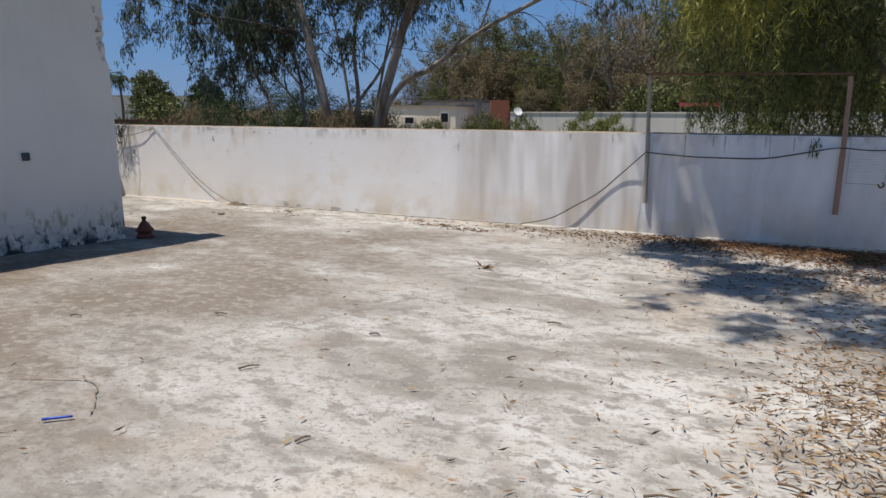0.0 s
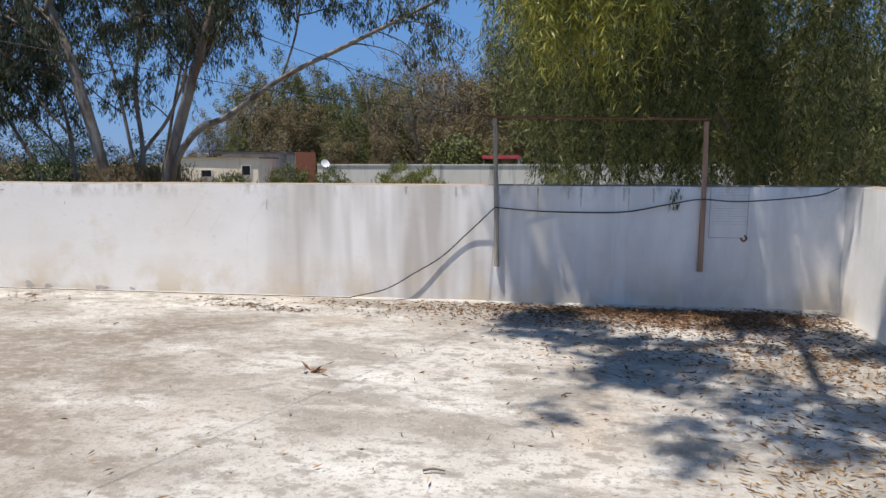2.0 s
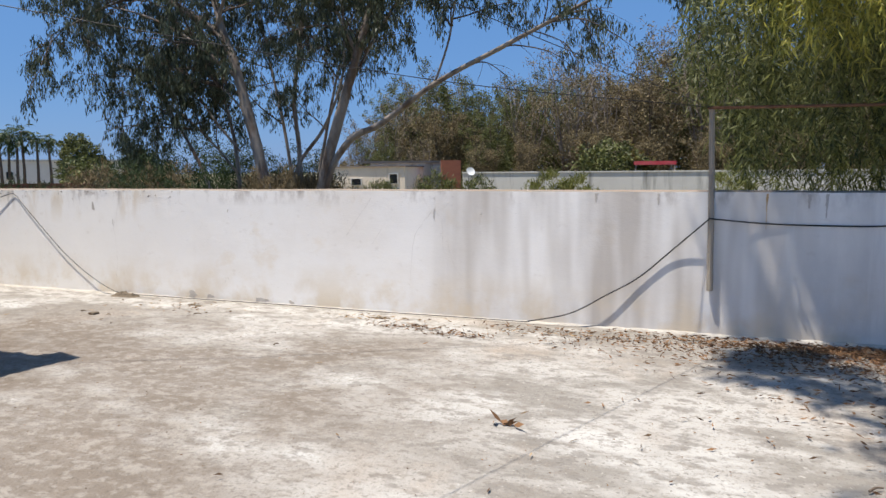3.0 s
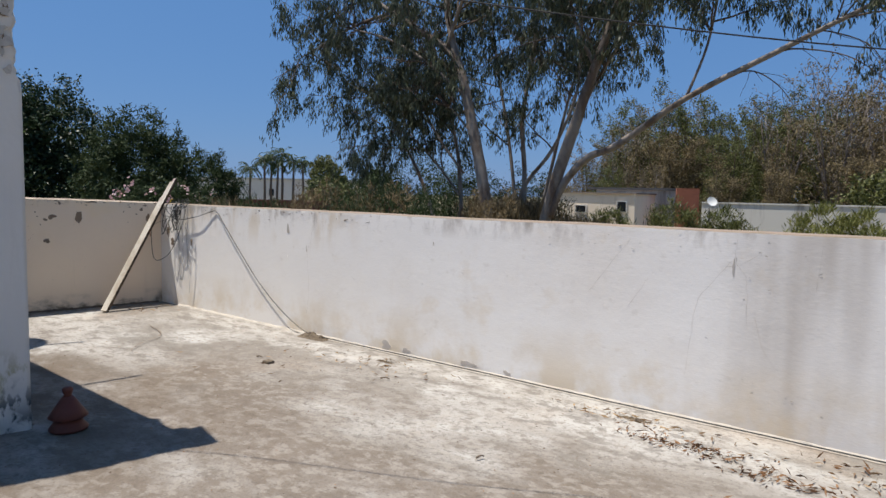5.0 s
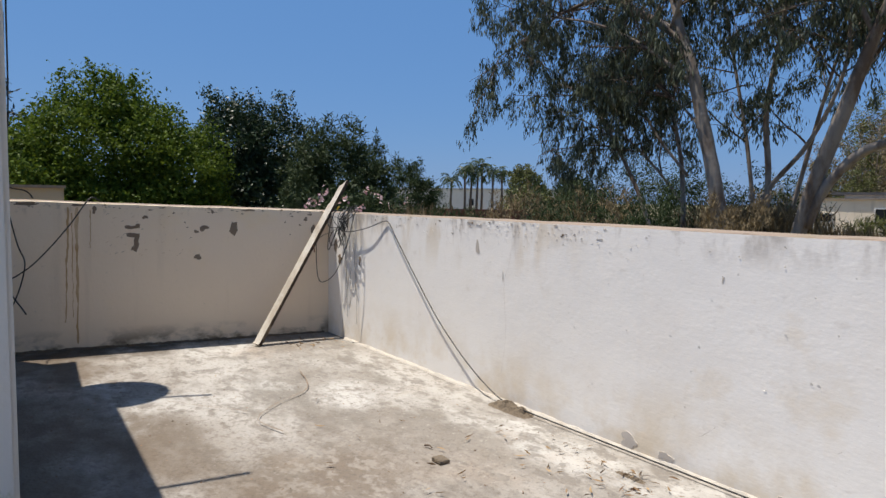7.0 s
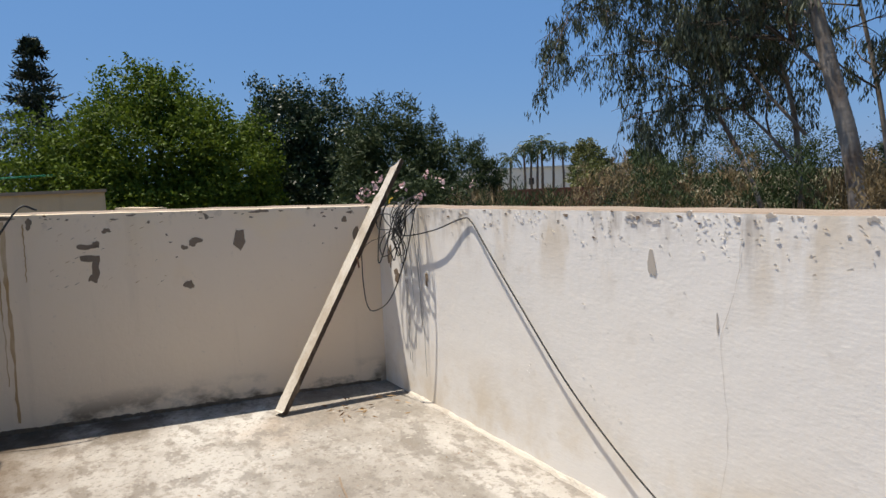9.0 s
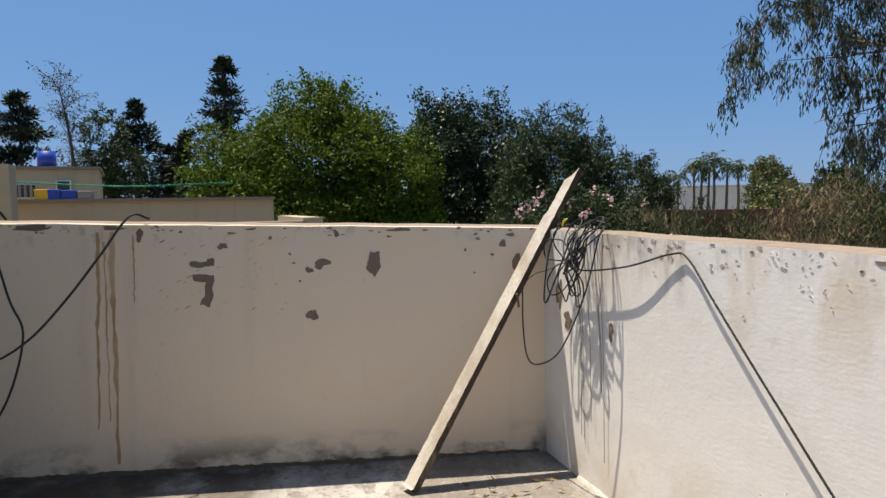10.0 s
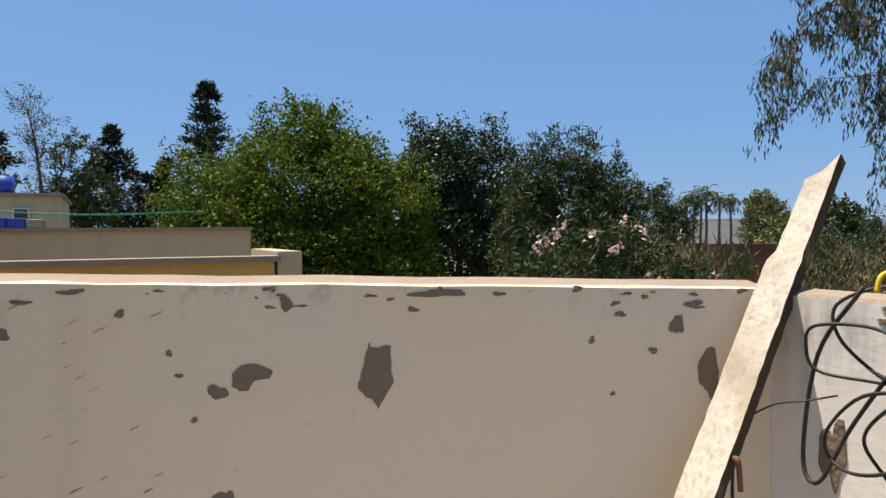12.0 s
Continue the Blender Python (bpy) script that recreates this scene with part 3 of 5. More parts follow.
for k in range(46):
    y, z = rp.uniform(8.75, 9.62), rp.uniform(0.85, 1.3)
    sz = rp.uniform(0.01, 0.03)
    wall_patch("rust_fleck", [(y, z), (y + sz, z + sz * 0.5), (y + sz * 1.1, z + sz * 0.62), (y + sz * 0.3, z + sz * 0.32)], west_at, W_OUT, rust_mat if k % 3 else bare_mat, wall_west, 0.0018)
flake_v, flake_f = [], []
for k in range(300):      # curled flakes of whitewash standing off the wall, and nicks lower down
    if k < 190:
        x, z = -8.7 + 2.9 * rp.random() ** 0.8, 1.27 - abs(rp.gauss(0, 0.075))
    elif k < 230:
        x, z = rp.uniform(-5.8, -2.0), 1.26 - abs(rp.gauss(0, 0.10))
    else:
        x, z = rp.uniform(-8.0, -1.6), rp.uniform(0.12, 1.15)
    w, h, lift = rp.uniform(0.005, 0.020), rp.uniform(0.003, 0.010), rp.uniform(0.0015, 0.004)
    tilt = rp.uniform(-0.6, 0.6)
    n0 = len(flake_v)
    flake_v += [(x - w / 2, 10.9985, z), (x + w / 2, 10.9985, z + w * tilt), (x + w * 0.4, 10.9985 - lift * 0.8, z + h + w * tilt), (x, 10.9985 - lift, z + h * 1.2), (x - w * 0.4, 10.9985 - lift * 0.6, z + h * 0.8)]
    flake_f.append(tuple(range(n0, n0 + 5)))
flakes = mesh_object("flaking_whitewash", flake_v, flake_f, plaster_n, wall_north)

# fine cracks in the plaster and the floor
def crack(pts, parent, width, plane, seed):
    rng = random.Random(seed)
    line = smooth_line([(u, z, 0) for u, z in pts], 5)
    left = [(p.x + rng.uniform(-0.006, 0.006), p.y + rng.uniform(-0.004, 0.004)) for p in line]
    for (u0, z0), (u1, z1) in zip(left, left[1:]):
        d = Vector((u1 - u0, z1 - z0))
        if d.length < 1e-5:
            continue
        w = Vector((-d.y, d.x)).normalized() * width * rng.uniform(0.3, 1.0)
        yield [(u0 - w.x, z0 - w.y), (u1 - w.x, z1 - w.y), (u1 + w.x, z1 + w.y), (u0 + w.x, z0 + w.y)]


def add_crack(name, pts, parent, width, to_world, seed, material=bare_mat):
    v, f = [], []
    for quad in crack(pts, parent, width, None, seed):
        f.append(tuple(range(len(v), len(v) + 4)))
        v += [to_world(a, c) for a, c in quad]
    return mesh_object(name, v, f, material, parent)


n_face = lambda x, z: (x, 10.9978, z)
on_floor = lambda x, y: (x, y, 0.0085)
for k, pts in enumerate((((-2.62, 0.95), (-2.55, 1.05), (-2.48, 1.12)), ((-2.62, 0.95), (-2.72, 0.80), (-2.75, 0.55), (-2.78, 0.3)), ((-2.48, 1.24), (-2.49, 1.1), (-2.42, 0.98), (-2.40, 0.7)), ((-2.36, 0.75), (-2.30, 0.55), (-2.2, 0.42)),
                        ((-2.55, 1.05), (-2.45, 1.08), (-2.36, 1.14)), ((-6.6, 1.22), (-6.62, 1.05), (-6.68, 0.85), (-6.66, 0.5), (-6.70, 0.2)), ((-3.2, 1.2), (-3.35, 1.0), (-3.5, 0.8)), ((-3.05, 0.95), (-3.2, 0.72)), ((-5.1, 0.22), (-5.0, 0.3)), ((-2.0, 1.2), (-2.02, 0.95)))):
    add_crack("crack", pts, wall_north, 0.0010, n_face, 30 + k, stain_mat)
for k, pts in enumerate((((-8.2, 10.1), (-7.7, 9.95), (-7.45, 9.6), (-7.2, 9.4), (-6.9, 9.45)), ((-2.6, 4.6), (-2.2, 4.75), (-1.95, 4.6), (-1.8, 4.45)), ((-7.4, 9.4), (-7.9, 9.0)) )):
    add_crack("crack", pts, floor, 0.005, on_floor, 50 + k)

# ---- rooftop room ----
hut = thing("rooftop_room", "white plastered rooftop room with mouldy wall foot", "building", (0, 0, 0))
hv = [(-5.74, 8.06), (-8.85, 8.03), (-8.85, 7.88), (-10.3, 7.88), (-10.3, 1.2), (-7.69, 1.2)]
HUT_H = 3.1
bm = bmesh.new()
ring = [bm.verts.new((x, y, -0.02)) for x, y in hv]
bm.faces.new(ring)
top = bmesh.ops.extrude_face_region(bm, geom=bm.faces[:])
bmesh.ops.translate(bm, verts=[g for g in top["geom"] if isinstance(g, bmesh.types.BMVert)], vec=(0, 0, HUT_H - 0.12))
bmesh.ops.bevel(bm, geom=[e for e in bm.edges if abs(e.verts[0].co.z - e.verts[1].co.z) > 1], offset=0.018, segments=2, affect="EDGES")
rh = random.Random(8)
for co, no in (((-5.772, 7.94, 0), (0.2583, 0.966, 0)), ((-5.87, 8.05, 0), (1, 0, 0))):
    bmesh.ops.bisect_plane(bm, geom=bm.verts[:] + bm.edges[:] + bm.faces[:], plane_co=co, plane_no=no)
for k in range(34):      # the upper part of the north-east corner is chipped
    bmesh.ops.bisect_plane(bm, geom=bm.verts[:] + bm.edges[:] + bm.faces[:], plane_co=(0, 0, 2.02 + 0.028 * k), plane_no=(0, 0, 1))
for v in bm.verts:
    if v.co.z > 2.02 and (v.co.xy - Vector((-5.74, 8.06))).length < 0.06:
        d = 0.045 * max(0.0, noise.noise((v.co.z * 7, 1.0, 2.0)) + 0.35) + rh.uniform(0, 0.012)
        v.co.x -= d * 0.7
        v.co.y -= d
part("wall", bm, plaster_hut, hut)
bm = bmesh.new()
ring = [bm.verts.new((x, y, HUT_H - 0.13)) for x, y in ((-5.70, 7.99), (-5.78, 8.07), (-8.87, 8.15), (-8.87, 7.98), (-10.32, 8.06), (-10.32, 1.18), (-7.6, 1.18))]
bm.faces.new(ring)
top = bmesh.ops.extrude_face_region(bm, geom=bm.faces[:])
bmesh.ops.translate(bm, verts=[g for g in top["geom"] if isinstance(g, bmesh.types.BMVert)], vec=(0, 0, 0.06))
part("roof", bm, cap_mat, hut)
e_at = lambda s, z: (-5.74 - 0.2583 * s, 8.06 - 0.966 * s, z)      # along the east face, from the north corner
E_OUT = (0.966, -0.2587, 0)


def barrel_tile(length=0.34, r0=0.098, r1=0.082, thick=0.014, seg=9):
    """Half-barrel clay tile, its open side down, running along x."""
    v, f = [], []
    for x, r in ((0.0, r1), (length, r0)):
        for q in (r, r - thick):
            v += [(x, q * math.cos(math.pi * k / seg), q * math.sin(math.pi * k / seg) * 0.82) for k in range(seg + 1)]
    n = seg + 1
    for k in range(seg):
        f += [(k, k + 1, 2 * n + k + 1, 2 * n + k), (n + k + 1, n + k, 3 * n + k, 3 * n + k + 1), (k + 1, k, n + k, n + k + 1), (2 * n + k, 2 * n + k + 1, 3 * n + k + 1, 3 * n + k)]
    f += [(0, 2 * n, 3 * n, n), (n - 1, 2 * n - 1, 4 * n - 1, 3 * n - 1)]
    return v, f


tile_v, tile_f = barrel_tile()
rt = random.Random(17)
tile_mesh = None
for k in range(80):
    cover = k % 2 == 0      # covers stand on the joints of the pans
    tile = new("roof_tile", tile_mesh) if tile_mesh else mesh_object("roof_tile", tile_v, tile_f, tile_mat, hut)
    tile_mesh = tile.data
    tile.parent = hut
    s = -0.035 + 0.092 * k
    out = -0.14 + rt.uniform(-0.012, 0.012) - (0.0 if cover else 0.03)
    x, y, _ = e_at(s, 0)
    tile.location = (x + 0.966 * out, y - 0.2587 * out, HUT_H - 0.035 + (0.032 if cover else 0.068))
    tile.rotation_euler = (rt.uniform(-0.05, 0.05) + (0 if cover else math.pi), 0.07 + rt.uniform(-0.02, 0.02), math.atan2(-0.2587, 0.966) + rt.uniform(-0.04, 0.04))
for k in range(16):
    wall_patch("chipped_plaster", outline(rt.uniform(0.07, 0.13), rt.uniform(2.15, 2.92), rt.uniform(0.02, 0.06), rt.uniform(0.02, 0.08), rt, 11, 0.5), e_at, E_OUT, mortar_mat if k % 5 else bare_mat, hut, 0.003 + 0.0002 * k)
bx, by, _ = e_at(0.34, 0)
crate = thing("wooden_box", "dark brown wooden box on the rooftop room", "box", (bx - 0.966 * 0.32, by + 0.2587 * 0.32, HUT_H - 0.07))
crate.rotation_euler = (0, 0, math.atan2(-0.2587, 0.966))
for k in range(2):
    for x, y, w, d in ((0, -0.21, 0.28, 0.022), (0, 0.21, 0.28, 0.022), (0.128, 0, 0.022, 0.395), (-0.128, 0, 0.022, 0.395)):
        part("plank", box_bm((w, d, 0.118), (x, y, 0.002 + 0.12 * k), 0.003), crate_mat, crate)
part("top", box_bm((0.29, 0.45, 0.02), (0, 0, 0.242), 0.003), crate_mat, crate)
tube("conduit", [(-8.75, 8.085, 0.7), (-8.75, 8.085, 1.9), (-8.75, 8.09, 2.75)], 0.018, grey_cable, hut)
sock = part("outlet_box", box_bm((0.075, 0.03, 0.085), (0, 0, 0), 0.006), dark_plastic, hut, "dark outlet box")
sock.location, sock.rotation_euler = e_at(1.02, 1.02), (0, 0, math.atan2(0.966, 0.2587))
roof_dish = thing("satellite_dish", "pale metal satellite dish on the rooftop room", "dish", (-9.2, 7.62, HUT_H - 0.07))
bm = bmesh.new()
bmesh.ops.create_uvsphere(bm, u_segments=24, v_segments=12, radius=0.75)
bmesh.ops.delete(bm, geom=[v for v in bm.verts if v.co.z > -0.62], context="VERTS")
bmesh.ops.transform(bm, matrix=pose(0, 0.3, 1.18, 14, 0, 20), verts=bm.verts[:])
part("reflector", bm, dish_mat, roof_dish, smooth=True)
tube("mast", [(0, -0.15, -0.02), (0, 0.1, 0.25), (0, 0.3, 0.45)], 0.02, rustbar_mat, roof_dish)
for x, y, dx in ((-7.30, 8.50, 0.06), (-8.82, 8.72, 0.27)):
    rod = tagged(tube("iron_rod", [(x - dx * 1.5, 7.82, HUT_H - 0.05), (x - dx * 1.45, 7.9, HUT_H + 0.15), (x - dx, 8.0, HUT_H + 0.2), (x, y, HUT_H + 0.2)], 0.016, rustbar_mat), "rusty bent iron rod sticking out of the room's roof edge", "rod", "roof rods")

# ---- ground and distance ----
rg = random.Random(3)
gv, gf = [], []
ring_r = [0, 12, 25, 40, 60, 90, 140, 220, 400, 900, 2500]
for i, r in enumerate(ring_r):
    for k in range(48):
        a = 2 * math.pi * k / 48
        gv.append((-3 + r * math.cos(a), 5 + r * math.sin(a), GROUND + (0.25 * noise.noise((r * math.cos(a) * 0.05, r * math.sin(a) * 0.05, 0)) if 20 < r < 500 else 0)))
for i in range(len(ring_r) - 1):
    for k in range(48):
        a, b = i * 48 + k, i * 48 + (k + 1) % 48
        gf.append((a, b, b + 48, a + 48))
ground = tagged(mesh_object("ground", gv, gf, ground_mat), "dry grassy ground below the terrace", "ground", kind="structure")

# ---- buildings beyond the terrace ----
def block(name, a, b, depth, z1, material, parent, z0=GROUND, bevel=0.0):
    """A box wall with its front from a to b in plan, going back by depth."""
    a, b = Vector((*a, 0)), Vector((*b, 0))
    d = (b - a)
    side = Vector((-d.y, d.x, 0)).normalized()
    c = (a + b) / 2 + side * depth / 2
    return part(name, box_bm((d.length, abs(depth), z1 - z0), (c.x, c.y, z0), bevel, math.atan2(d.y, d.x)), material, parent)


def window(a, b, z0, z1, parent, depth=0.3):
    """A window: a painted frame with a dark pane in it."""
    fr = block("window", a, b, depth, z1, white_house, parent, z0)
    a, b = Vector(a), Vector(b)
    d, s = (b - a), (0.12 if depth > 0 else -0.12)
    side = Vector((d.y, -d.x)).normalized() * (0.012 if depth > 0 else -0.012)
    block("pane", a + d * 0.1 + side, b - d * 0.1 + side, s, z1 - 0.05, glass_dark, fr, z0 + 0.05)
    return fr


far_wall = thing("boundary_wall", "pale streaked boundary wall behind the weeds", "wall")
block("wall", (-13.9, 46.6), (14.0, 46.2), 0.3, 1.27, grey_wall, far_wall)
block("coping", (-13.9, 46.55), (14.0, 46.15), 0.4, 1.35, grey_wall, far_wall, 1.27)
low_house = thing("low_house", "low cream house with a small dark window", "house")
block("wall", (-22.6, 44.9), (-17.5, 45.4), 5, 1.72, pale_house, low_house)
block("roof", (-22.7, 44.8), (-17.4, 45.3), 5.2, 1.80, cap_mat, low_house, 1.72)
window((-18.6, 45.24), (-17.95, 45.30), 0.6, 1.3, low_house)
window((-21.3, 44.98), (-20.5, 45.05), 0.5, 1.0, low_house)
shed = thing("long_shed", "grey shed with a dark flat sheet roof", "shed")
block("wall", (-21.5, 48.4), (-16.4, 50.3), 4, 2.02, grey_wall, shed)
block("roof", (-22.0, 48.0), (-16.2, 50.2), 4.6, 2.17, roof_mat, shed, 2.02)
brick_hut = thing("brick_chimney_block", "small red brick block beside the shed", "building")
block("wall", (-16.05, 48.4), (-14.8, 48.9), 1.2, 2.16, brick_mat, brick_hut)
far_dish = thing("satellite_dish", "pale satellite dish on a dark pole above the boundary wall", "dish", (-13.0, 45.2, GROUND))
tube("mast", [(0, 0, 0), (0.02, 0, 2.3), (-0.05, 0, 4.25)], 0.12, roof_mat, far_dish, 0.05)
bm = bmesh.new()
bmesh.ops.create_uvsphere(bm, u_segments=20, v_segments=12, radius=0.58)
bmesh.ops.delete(bm, geom=[v for v in bm.verts if v.co.z > -0.49], context="VERTS")
bmesh.ops.transform(bm, matrix=pose(0.4, -0.4, 4.85, 60, 0, 40), verts=bm.verts[:])
part("reflector", bm, dish_mat, far_dish, smooth=True)
awning = thing("red_awning", "red sheet awning beyond the boundary wall", "awning")
block("sheet", (-3.3, 50.0), (-0.7, 50.1), 2.0, 1.95, red_sheet, awning, 1.72)
for x in (-3.2, -0.8):
    tube("post", [(x, 50.2, GROUND), (x, 50.2, 1.75)], 0.05, post_mat, awning)

maroon = thing("red_brown_wall", "low red-brown garden wall in the distance", "wall")
block("wall", (-31.6, 25.6), (-24.2, 31.6), 0.3, 1.02, maroon_mat, maroon)
hotel = thing("long_white_building", "long pale flat-roofed building behind palm trees", "building")
block("wall", (-140.0, 84.0), (-108.0, 121.5), 15, 3.9, white_house, hotel)
block("roof", (-140.3, 83.6), (-107.7, 121.1), 15.5, 4.3, grey_wall, hotel, 3.9)
for k in range(3):
    u = 0.10 + 0.33 * k
    ax, ay = -140 + 32 * u, 84 + 37.5 * u - 0.35
    window((ax, ay), (ax + 0.9, ay + 1.05), 0.3, 1.9, hotel, 0.4)

house_w = thing("cream_house", "cream house with dark windows beyond the neighbour's roof", "house")
block("wall", (-34.7, 3.85), (-33.4, -3.65), -6, 2.98, house_mat, house_w)
block("roof", (-34.6, 3.95), (-33.3, -3.75), -6.2, 3.10, cap_mat, house_w, 2.98)
for y, w, z0, z1 in ((1.2, 0.42, 2.29, 2.68), (3.12, 0.5, 1.95, 2.58), (1.62, 0.14, 1.9, 2.46), (1.80, 0.14, 1.9, 2.46), (1.98, 0.14, 1.9, 2.46), (2.16, 0.14, 1.9, 2.46)):
    x = -34.7 + (4.3 - y) * 1.3 / 7.5
    window((x + 0.05, y + w / 2 - 0.45), (x + 0.05 + w * 0.17, y - w / 2 - 0.45), z0, z1, house_w, -0.2)
tank = thing("water_tank", "blue plastic water tank on the cream house's roof", "tank", (-35.3, 1.93, 3.10))
bm = bmesh.new()
bmesh.ops.create_cone(bm, cap_ends=True, segments=24, radius1=0.34, radius2=0.32, depth=0.6, matrix=Matrix.Translation((0, 0, 0.33)))
bmesh.ops.bevel(bm, geom=bm.edges[:], offset=0.03, segments=2, affect="EDGES")
part("body", bm, blue_plastic, tank, smooth=True)
part("stand", box_bm((0.5, 0.5, 0.05)), grey_wall, tank)
for y, sx, sz, mt, nm, lb in ((4.0, 0.34, 0.28, yellow_plastic, "plastic_crate", "yellow plastic crate on the neighbour's parapet"), (4.32, 0.30, 0.27, blue_plastic, "plastic_crate", "blue plastic crate on the neighbour's parapet"),
                              (4.72, 0.36, 0.25, blue_plastic, "plastic_crate", "blue plastic crate on the neighbour's parapet"), (5.14, 0.36, 0.22, grey_cable, "plastic_crate", "grey plastic crate on the neighbour's parapet")):
    cr = thing(nm, lb, "crate", (-27.35, y * 0.965 - 0.05, 1.76), "crates on the parapet")
    part("body", box_bm((0.3, sx, sz), (0, 0, 0), 0.02), mt, cr)
    part("rim", box_bm((0.33, sx + 0.03, 0.04), (0, 0, sz - 0.05), 0.01), mt, cr)
for lift, r in ((0.0, 0.012), (-0.06, 0.009)):
    tagged(tube("washing_line", [(-34.2, -1.5, 2.75 + lift), (-31.0, 4.69, 2.25 + lift * 0.5), (-32.0, 8.2, 2.36 + lift * 0.7), (-33.4, 10.8, 2.5 + lift)], r, green_cord_mat), "green washing line stretched between house and tree", "cord", "washing lines")
ledge1 = thing("neighbour_parapet", "cream parapet of the neighbouring roof with a stained coping", "wall")
block("wall", (-27.3, 10.1), (-26.2, -4.0), -0.25, 1.66, house_mat, ledge1)
block("coping", (-27.2, 10.15), (-26.1, -4.0), -0.4, 1.75, cap_mat, ledge1, 1.66)
ledge2 = thing("ochre_parapet", "ochre parapet with a pale cement coping on the next roof", "wall")
block("wall", (-18.2, 10.25), (-17.6, 2.0), -0.3, 1.10, ochre_mat, ledge2)
block("coping", (-18.1, 10.35), (-17.5, 2.0), -0.55, 1.18, cap_mat, ledge2, 1.10)
block("return_wall", (-21.5, 10.0), (-18.2, 10.3), 0.35, 1.24, house_mat, ledge2)
nb = thing("neighbour_wall", "plain beige plastered wall of the neighbouring roof", "wall")
block("wall", (-24.9, 3.75), (-24.2, -3.0), -0.8, 2.60, house_mat, nb)


# ---- trees ----
def limb_points(rng, start, direction, length, bend=0.25, n=5, sag=0.0):
    p, d = Vector(start), Vector(direction).normalized()
    pts = [p.copy()]
    for k in range(n):
        d = (d + Vector((rng.uniform(-bend, bend), rng.uniform(-bend, bend), rng.uniform(-bend, bend) - sag))).normalized()
        p = p + d * (length / n)
        pts.append(p.copy())
    return pts


def branch_out(rng, pts, r, count, length, sag=0.0, spread=0.9, up=0.3, from_=0.35):
    """Side branches of a limb: a list of (points, radius)."""
    out = []
    for k in range(count):
        u = rng.uniform(from_, 1.0)
        i = min(int(u * (len(pts) - 1)), len(pts) - 2)
        p = pts[i].lerp(pts[i + 1], u * (len(pts) - 1) - i)
        along = (pts[i + 1] - pts[i]).normalized()
        d = along * 0.5 + Vector((rng.uniform(-1, 1), rng.uniform(-1, 1), rng.uniform(-0.6, 0.8) + up)) * spread
        out.append((limb_points(rng, p, d, length * rng.uniform(0.6, 1.2), 0.25, 5, sag), r * (1.1 - 0.6 * u)))
    return out


def gum_tree(name, label, limbs, bare_limbs, seed, leaf_mat, twigs=(9, 2.2), leaves=20, leaf=(0.18, 0.034), parent_at=(0, 0, 0)):
    """A eucalyptus: given limbs (points, radius, tip radius, bare share), grown side branches and twigs, and tufts of hanging leaves."""
    rng, nrng = random.Random(seed), np.random.default_rng(seed)
    t = thing(name, label, "tree", parent_at)
    tips = []
    off = Vector(parent_at)
    twv, twf = [], []
    for pts, r0, r1, bare in limbs:
        line = [p - off for p in smooth_line(pts, 5)]
        v, f = tube_data(line, r0 * 0.8, r1 * 0.8, 10, rough=0.07, rng=rng)
        mesh_object("trunk" if r0 > 0.1 else "limb", v, f, bark_pale, t, True)
        for b, br in branch_out(rng, line, max(r1, 0.05) * 0.7, twigs[0], twigs[1], 0.05, from_=bare):
            tube_data(b, br, br * 0.3, 5, twv, twf)
            for c, cr in branch_out(rng, b, br * 0.4, 5, twigs[1] * 0.55, 0.16, from_=0.2, up=-0.1):
                tube_data(c, max(cr, 0.008), 0.004, 4, twv, twf)
                tips += [p for p in c[2:]]
    for pts, r0 in bare_limbs:
        line = smooth_line(pts, 5)
        tube_data(line, r0, 0.006, 5, twv, twf)
        for b, br in branch_out(rng, line, 0.010, 7, 0.9, 0.12, from_=0.3, up=-0.3):
            tube_data(b, br, 0.004, 4, twv, twf)
    mesh_object("twig_work", twv, twf, bark_dark, t, True)
    tips = np.array([tuple(p) for p in tips])
    drop = nrng.random((len(tips) * leaves, 1)) ** 0.8
    size = np.repeat(nrng.uniform(0.5, 1.3, (len(tips), 1)), leaves, axis=0)
    places = np.repeat(tips, leaves, axis=0) + nrng.normal(size=(len(drop), 3)) * np.array([0.075, 0.075, 0.05]) * size * (0.6 + drop)
    places[:, 2:] -= drop * 0.42 * size
    leaf_mesh("crown", places, leaf_dirs(len(places), 0.70, nrng), leaf[0], leaf[1], leaf_mat, t, seed)
    return t


